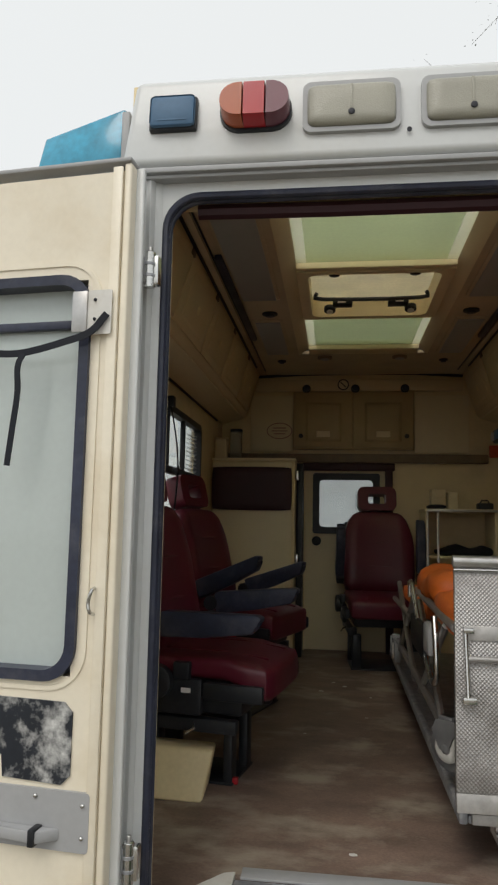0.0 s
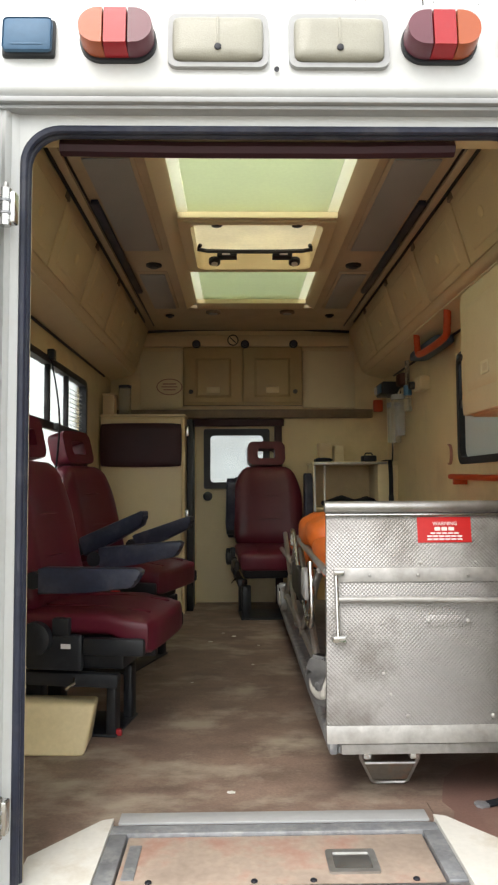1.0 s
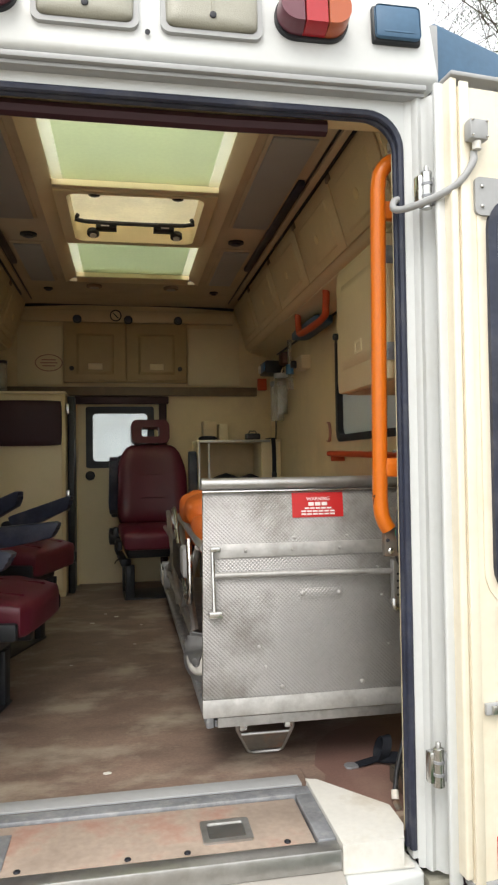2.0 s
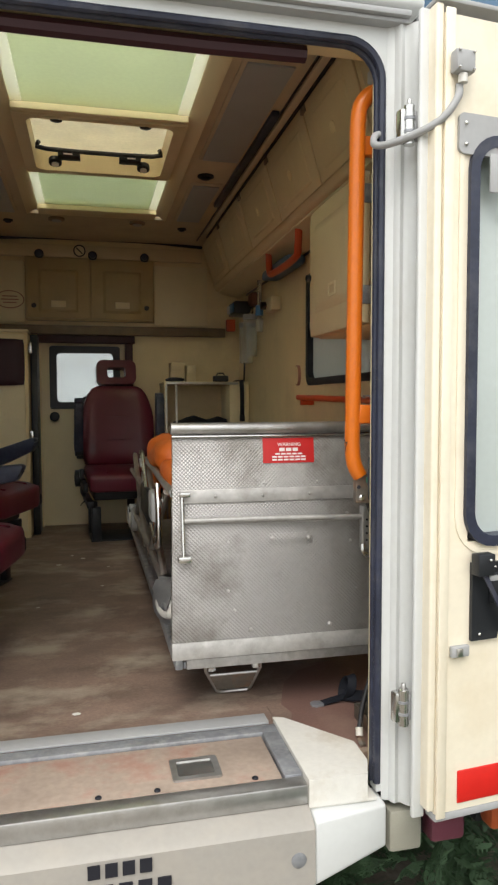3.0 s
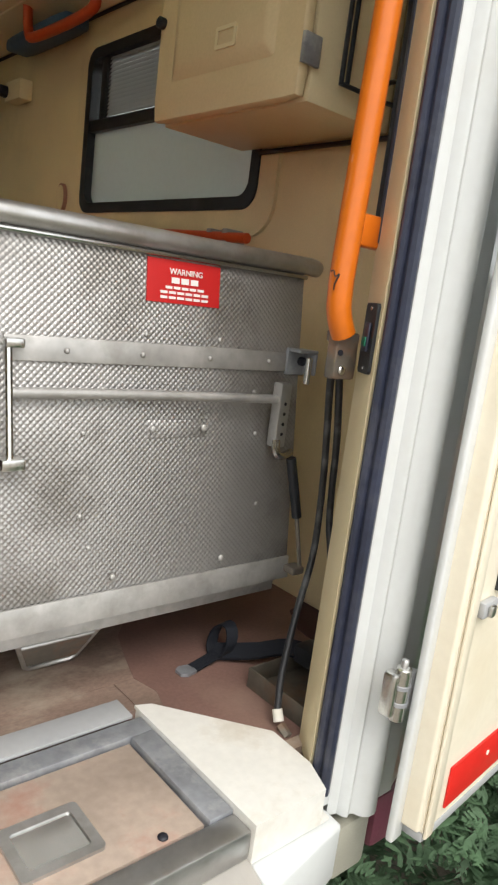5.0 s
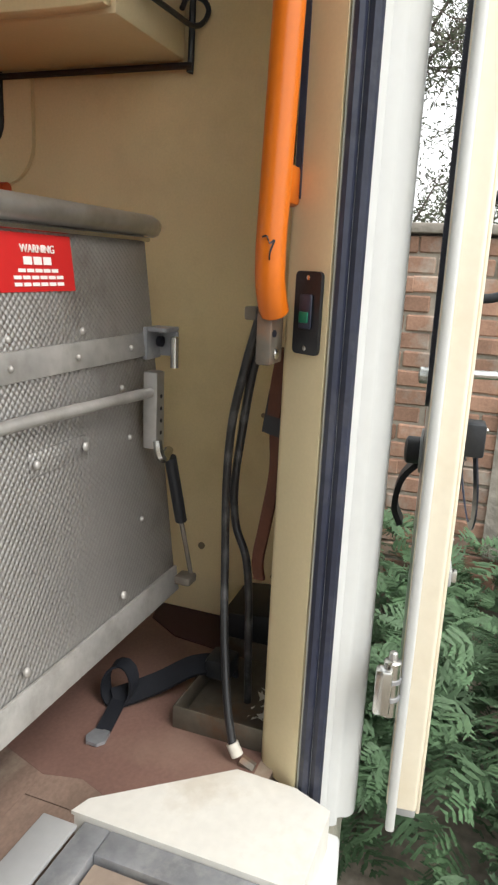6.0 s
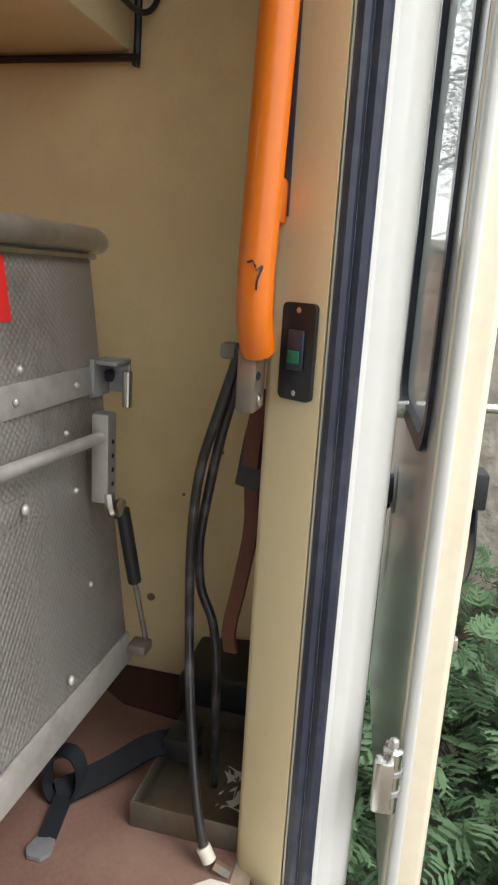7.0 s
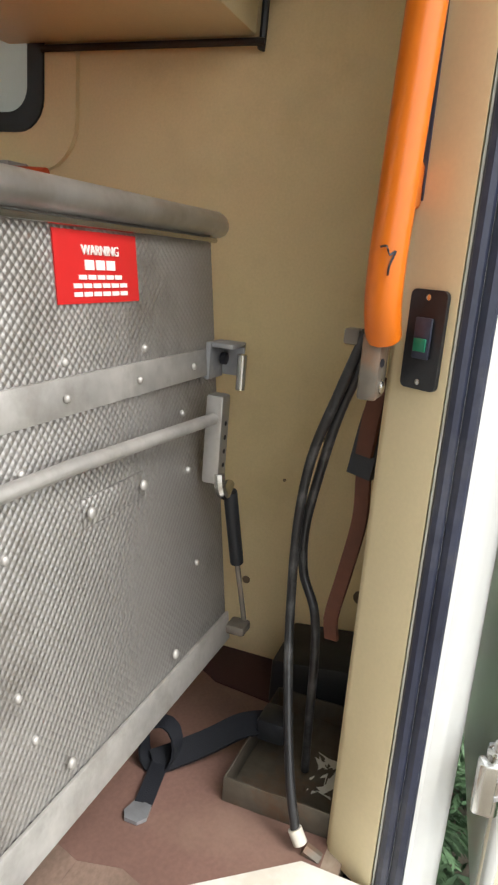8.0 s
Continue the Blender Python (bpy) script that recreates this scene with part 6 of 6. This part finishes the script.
o = thing("black_cable", "thick black cables from the bracket to the floor", "cable")
tubepart("cable", o, CABLE, [(0.612, 0.150, 1.39), (0.645, 0.182, 1.31), (0.697, 0.22, 1.214), (0.728, 0.2385, 1.103), (0.728, 0.236, 0.97), (0.682, 0.214, 0.865), (0.638, 0.187, 0.768), (0.62, 0.168, 0.71)], 0.0068, 10, k=6)
tubepart("cable", o, CABLE, [(0.622, 0.150, 1.36), (0.67, 0.182, 1.29), (0.717, 0.211, 1.194), (0.748, 0.232, 1.095), (0.753, 0.229, 1.024), (0.741, 0.204, 0.974), (0.745, 0.197, 0.90), (0.755, 0.197, 0.80), (0.76, 0.195, 0.69)], 0.0068, 10, k=6)
e = tubepart("cable_end", o, WHITEPANEL, [(0.62, 0.169, 0.712), (0.617, 0.158, 0.694)], 0.010, 10, "white cable ferrule")
discpart("end_nut", o, TRAYMAT, (0.616, 0.152, 0.690), (0, -0.7, -0.3), 0.009, 0.024, 0.002, 6)
o = thing("brown_strap", "torn brown leather strap hanging behind the pillar", "strap")
bm = bmesh.new()
band(bm, smooth_line([(0.70, 0.135, 1.31), (0.70, 0.145, 1.27), (0.70, 0.155, 1.20)]), 0.034, 0.012, (0.3, 1, 0))
part("holder", bm, BLACK, o, "black fabric holder")
bm = bmesh.new()
band(bm, smooth_line([(0.70, 0.150, 1.20), (0.70, 0.148, 1.14), (0.705, 0.16, 1.06), (0.71, 0.172, 0.99), (0.71, 0.168, 0.955)]), 0.020, 0.006, (0.3, 1, 0))
part("tongue", bm, TAPE, o)
bm = bmesh.new()
band(bm, smooth_line([(0.69, 0.138, 1.33), (0.692, 0.146, 1.28), (0.694, 0.150, 1.23)]), 0.022, 0.014, (0.3, 1, 0))
part("sleeve", bm, TAPE, o)

t = thing("tin_tray", "dusty open tin tray with rust stains on the floor", "tray")
boxpart("tray_floor", t, RUSTTIN, 0.658, 0.899, 0.1255, 0.2875, FZ + 0.0005, FZ + 0.004, 0)
for (x0, x1, ya, yb) in ((0.654, 0.6575, 0.122, 0.291), (0.8995, 0.9035, 0.122, 0.291), (0.658, 0.899, 0.288, 0.291), (0.658, 0.899, 0.122, 0.125)):
    boxpart("tray_side", t, RUSTTIN, x0, x1, ya, yb, FZ + 0.0005, FZ + 0.042, 0.001)
for k in range(14):
    bm = bmesh.new()
    bmesh.ops.create_icosphere(bm, subdivisions=1, radius=0.004 + 0.003 * random.random())
    for v in bm.verts:
        v.co = Vector((v.co.x * random.uniform(0.8, 2), v.co.y * random.uniform(0.8, 1.6), v.co.z * 0.6)) + Vector((0.72 + 0.09 * random.random(), 0.14 + 0.05 * random.random(), FZ + 0.008))
    part("scrap", bm, WHITEPANEL if k % 2 else RUSTTIN, t)
t = thing("black_crate", "low dark crate against the side wall", "crate")
bm = bmesh.new()
hexa(bm, [(0.905, 0.13, FZ), (0.905, 0.13, FZ + 0.11), (0.905, 0.31, FZ), (0.905, 0.31, FZ + 0.09), (1.04, 0.13, FZ), (1.04, 0.13, FZ + 0.12), (1.04, 0.31, FZ), (1.04, 0.31, FZ + 0.10)], 0.006)
part("crate_body", bm, BLACK, t)
# thin dark sheet: the wall corner's shade and dirt, laid on as colour
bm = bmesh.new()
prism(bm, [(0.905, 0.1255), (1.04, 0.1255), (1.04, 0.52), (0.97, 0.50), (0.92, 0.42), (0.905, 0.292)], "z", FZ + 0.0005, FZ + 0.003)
single("corner_mat", bm, DARKRED, "dark sheet for the shade and dirt on the corner floor", "mat")
t = thing("ratchet_strap", "dark navy strap with grey buckle tongue on the floor", "strap")
bm = bmesh.new()
band(bm, smooth_line([(0.592, 0.388, FZ + 0.006), (0.63, 0.395, FZ + 0.010), (0.668, 0.402, FZ + 0.014)]), 0.026, 0.004, (0, 1, 0.1))
part("webbing", bm, WEB, t)
bm = bmesh.new()
band(bm, [(0.678 + 0.012 * math.sin(radians(a)), 0.408 + 0.028 * math.cos(radians(a)), FZ + 0.038 + 0.034 * math.sin(radians(a))) for a in range(-90, 271, 24)], 0.026, 0.004, (1, 0, 0.2))
part("loop", bm, WEB, t, "upright webbing loop")
bm = bmesh.new()
band(bm, smooth_line([(0.664, 0.412, FZ + 0.014), (0.690, 0.385, FZ + 0.020), (0.725, 0.350, FZ + 0.030), (0.765, 0.305, FZ + 0.050), (0.80, 0.265, FZ + 0.045), (0.82, 0.24, FZ + 0.03)]), 0.040, 0.007, (0.7, 0.5, 0.4))
part("webbing", bm, WEB, t)
boxpart("ratchet", t, BLACK, 0.765, 0.82, 0.235, 0.285, FZ + 0.03, FZ + 0.07, 0.008)
bm = bmesh.new()
prism(bm, [(0.575 + u, 0.388 + v) for u, v in ((-0.018, -0.010), (-0.006, -0.018), (0.018, -0.013), (0.020, 0.013), (-0.006, 0.018), (-0.018, 0.010))], "z", FZ + 0.002, FZ + 0.008)
part("tongue", bm, GREYTRIM, t, "grey buckle tongue")

# scraps on the floor
for x, y, r in ((-0.246, 2.393, 0.010), (-0.117, 2.528, 0.010), (-0.116, 0.489, 0.009), (0.02, 2.3, 0.006), (-0.3, 1.6, 0.005), (-0.02, 1.9, 0.006), (-0.18, 2.62, 0.007)):
    bm = bmesh.new()
    bmesh.ops.create_icosphere(bm, subdivisions=1, radius=r)
    for v in bm.verts:
        v.co = Vector((v.co.x * 1.6 + x, v.co.y + y, FZ + r * 0.3 + v.co.z * 0.3))
    single("paper_scrap", bm, WHITEPANEL, "small crumpled pale scrap lying on the vinyl floor", "litter", group="litter")

# marks on the side wall
for y, z, r in ((0.29, 1.15, 0.005), (0.36, 1.06, 0.003), (0.19, 0.86, 0.014), (0.42, 0.84, 0.008), (0.25, 0.80, 0.006)):
    bm = bmesh.new()
    disc(bm, (WX, y, z), (-1, 0, 0), r, 0.002, 10, 0.001)
    single("wall_plug", bm, WOODRAIL, "brown rusty screw hole plug in the wall lining", "plug", group="wall plugs")

# ---- cab seen through the small window ----
cb = thing("cab_dashboard", "grey dashboard and screen pillars beyond the window", "dashboard")
boxpart("dash_top", cb, GREYPAINT, -1.0, 1.0, 4.75, 5.15, 1.30, 1.50, 0.04)
for x in (-0.42, 0.70):
    boxpart("screen_pillar", cb, GREYPAINT, x - 0.03, x + 0.03, 5.0, 5.08, 1.50, 2.35, 0.01)
boxpart("screen_header", cb, GREYPAINT, -1.0, 1.0, 4.95, 5.05, 2.28, 2.38, 0.02)
# added pane, its dark tint lowers the sky seen through the cab window
p = boxpart("windscreen", cb, SCREENGLASS, -1.0, 1.0, 5.085, 5.089, 1.50, 2.30, 0, "windscreen glass darkened to dim the sky beyond")
boxpart("mirror", cb, BLACK, -0.20, 0.02, 4.90, 4.93, 2.02, 2.10, 0.01)
boxpart("cab_floor", cb, BLACK, -1.0, 1.0, PY + 0.16, 5.1, FZ - 0.05, FZ - 0.01, 0)
boxpart("dash_column", cb, BLACK, -0.9, 0.9, 4.85, 5.10, FZ - 0.01, 1.2995, 0.02)

# ---- outside ----
bm = bmesh.new()
bmesh.ops.create_grid(bm, x_segments=40, y_segments=40, size=60)
for v in bm.verts:
    v.co.z += 0.04 * noise.noise(v.co * 0.6)
single("ground", bm, SOIL, "damp soil with leaf litter", "ground", "structure")

wall = thing("garden_wall", "old brick boundary wall with patchy cement render", "wall", kind="structure")
boxpart("wall_core", wall, MORTAR, 2.6335, 2.86, -3.0, 4.0, 0.0, 1.58, 0)


def render_patch(y0, y1, z0, z1, jag, seed):
    """A sheet of render with a broken lower edge."""
    rnd = random.Random(seed)
    n = 40
    low = [z0 + jag * (noise.noise(Vector((i * 0.35, seed, 0))) + 0.4 * rnd.random()) for i in range(n + 1)]
    bm = bmesh.new()
    prism(bm, [(y0 + (y1 - y0) * i / n, low[i]) for i in range(n + 1)] + [(y1, z1), (y0, z1)], "x", 2.612, 2.64)
    part("cement_render", bm, PLASTER, wall, "stained grey cement render")


render_patch(-3.0, -0.25, 0.22, 1.60, 0.08, 3.0)
render_patch(-0.2495, -0.16, 0.30, 1.0, 0.05, 5.0)
render_patch(0.35, 4.0, 1.0, 1.60, 0.2, 8.0)
boxpart("wall_cap", wall, PLASTER, 2.60, 2.90, -3.0, 4.0, 1.6005, 1.64, 0.01)


def bush(cx, cy, h, r, seed, name):
    """A low clump of feathery, deeply divided leaves."""
    rnd = random.Random(seed)
    verts, faces = [], []

    def blade(p, d, up, L, w):
        s = d.cross(up).normalized() * w
        i = len(verts)
        verts.extend([p - s * 0.3, p + d * L * 0.45 - s, p + d * L, p + d * L * 0.45 + s, p + s * 0.3])
        faces.append((i, i + 1, i + 2, i + 3, i + 4))

    for _ in range(int(430 * r / 0.5)):
        a, q = rnd.uniform(0, 2 * math.pi), r * math.sqrt(rnd.random())
        base = Vector((cx + q * math.cos(a), cy + q * math.sin(a), h * rnd.uniform(0.2, 1.0) * (1 - 0.45 * (q / r) ** 2)))
        d = Vector((math.cos(a) + rnd.uniform(-1, 1) - 0.3, math.sin(a) + rnd.uniform(-1, 1), rnd.uniform(-0.3, 0.9))).normalized()
        up = Vector((rnd.uniform(-0.7, 0.7), rnd.uniform(-0.7, 0.7), 1)).normalized()
        side = d.cross(up).normalized()
        L = rnd.uniform(0.06, 0.13)
        for k in range(5):
            f = 0.15 + 0.85 * k / 4
            p = base + d * L * f - up * 0.06 * f * f * L / 0.12
            for sg in (-1, 1):
                l2 = (L * 0.55 * (1.12 - f) + 0.010) * rnd.uniform(0.75, 1.2)
                d2 = (d * rnd.uniform(0.6, 1.0) + side * sg - up * 0.2).normalized()
                blade(p, d2, up, l2, 0.004 + l2 * 0.07)
                for m in (0.3, 0.55, 0.8):
                    for s2 in (-1, 1):
                        d3 = (d2 + (d * 1.1 if s2 > 0 else side * sg * 0.3 - d * 0.7)).normalized()
                        blade(p + d2 * l2 * m, d3, up, l2 * 0.42 * rnd.uniform(0.7, 1.1), 0.0032)
        blade(base + d * L * 0.95 - up * 0.055 * L / 0.12, d, up, L * 0.3, 0.006)
    me = bpy.data.meshes.new(name)
    me.from_pydata([tuple(v) for v in verts], [], faces)
    me.materials.append(FOLIAGE)
    tagged(new(name, me), "clump of feathery green weeds against the wall", "weeds", "", "stuff")


for k, (x, y, h, r) in enumerate(((1.45, -0.25, 0.62, 0.42), (1.55, -0.85, 0.55, 0.5), (2.05, -0.35, 0.60, 0.5), (1.1, -0.75, 0.42, 0.4), (1.5, 0.35, 0.5, 0.45), (2.2, 0.3, 0.55, 0.45), (2.2, -1.1, 0.6, 0.5), (0.75, 0.35, 0.25, 0.35), (1.2, 1.2, 0.4, 0.5), (1.9, 1.2, 0.5, 0.5), (1.6, -1.5, 0.5, 0.5), (0.9, -1.3, 0.3, 0.4))):
    bush(x, y, h, r, 20 + k, "weeds")


def tree(x, y, h, seed, spread, leaves, label, z_crown=0.35):
    """A tapered trunk with limbs, twigs and many small leaves."""
    rnd = random.Random(seed)
    t = thing("tree", label, "tree", (x, y, 0), group="trees behind the wall")
    bm = bmesh.new()
    top = Vector((rnd.uniform(-0.3, 0.3), rnd.uniform(-0.3, 0.3), h * 0.8))
    trunk = [Vector((0, 0, 0)).lerp(top, k / 6) + Vector((rnd.uniform(-0.06, 0.06), rnd.uniform(-0.06, 0.06), 0)) * (k > 0) for k in range(7)]
    tube(bm, trunk, [0.06 * (1 - k / 8) for k in range(7)], 8)
    part("trunk", bm, BARK, t)
    tips = []
    for _ in range(16):
        bm = bmesh.new()
        f = rnd.uniform(z_crown, 1.0)
        p = Vector((0, 0, 0)).lerp(top, f)
        a = rnd.uniform(0, 2 * math.pi)
        d = Vector((math.cos(a), math.sin(a), rnd.uniform(0.0, 0.7)))
        L = spread * rnd.uniform(0.5, 1.0)
        mid = p + d * L * 0.5 + Vector((0, 0, rnd.uniform(-0.1, 0.2)))
        end = p + d * L
        tube(bm, [p, mid, end], [0.014, 0.008, 0.003], 5)
        for _ in range(16):
            q = p.lerp(end, rnd.uniform(0.35, 1.0))
            e = q + Vector((rnd.uniform(-1, 1), rnd.uniform(-1, 1), rnd.uniform(-0.7, 0.7))) * spread * 0.35
            tube(bm, [q, q.lerp(e, 0.5) + Vector((rnd.uniform(-1, 1), rnd.uniform(-1, 1), rnd.uniform(-1, 1))) * 0.05, e], [0.004, 0.003, 0.002], 4)
            tips.append((q, e))
        part("limb", bm, BARK, t)
    verts, faces = [], []
    for _ in range(leaves):
        q, e = rnd.choice(tips)
        p = q.lerp(e, rnd.random()) + Vector((rnd.gauss(0, 1), rnd.gauss(0, 1), rnd.gauss(0, 1))) * 0.07
        d = Vector((rnd.uniform(-1, 1), rnd.uniform(-1, 1), rnd.uniform(-1, 0.6))).normalized()
        s = d.orthogonal().normalized()
        L = rnd.uniform(0.025, 0.05)
        i = len(verts)
        verts.extend([p, p + d * L * 0.5 + s * L * 0.22, p + d * L, p + d * L * 0.5 - s * L * 0.22])
        faces.append((i, i + 1, i + 2, i + 3))
    me = bpy.data.meshes.new("crown")
    me.from_pydata([tuple(v) for v in verts], [], faces)
    me.materials.append(TREELEAF)
    o = new("crown", me)
    o.parent = t


for k, (x, y, h, sp, n) in enumerate(((4.2, -0.6, 4.5, 1.5, 15000), (5.2, 0.7, 5.2, 1.8, 15000), (4.6, -2.2, 4.6, 1.6, 15000), (6.2, -0.8, 5.6, 2.0, 15000), (4.8, 2.6, 5.5, 1.9, 11000), (4.6, 5.2, 9.0, 2.4, 12000), (6.5, 6.5, 8.6, 2.4, 8000), (3.0, 8.2, 10.5, 2.8, 12000), (3.9, 5.9, 7.8, 2.2, 16000), (5.4, 7.2, 9.0, 2.6, 16000))):
    tree(x, y, h, 60 + k, sp, n, "thin dusty tree with sparse small leaves", 0.2 if h < 8 else 0.6)

# bricks of the exposed part of the wall
rb = bmesh.new()
box(rb, 2.625, 2.66, 0.0, 0.215, 0.0, 0.065, 0.006, 1)
bmesh.ops.recalc_face_normals(rb, faces=rb.faces[:])
brick_mesh = bpy.data.meshes.new("brick")
rb.to_mesh(brick_mesh)
rb.free()
brick_mesh.materials.append(BRICK)
rnd = random.Random(5)
count = 0
for row in range(20):
    z = 0.08 + row * 0.076
    for k in range(14):
        y = -1.45 + k * 0.226 + (0.113 if row % 2 else 0)
        covered = (y + 0.215 < -0.27 and z > 0.36) or (y > 0.36 and z > 1.22)
        if covered or count >= 280:
            continue
        o = new("brick", brick_mesh)
        o.parent = wall
        o.location = (rnd.uniform(-0.006, 0.004), y + rnd.uniform(-0.005, 0.005), z + rnd.uniform(-0.003, 0.003))
        o.rotation_euler = (rnd.uniform(-0.012, 0.012), 0, rnd.uniform(-0.01, 0.01))
        count += 1
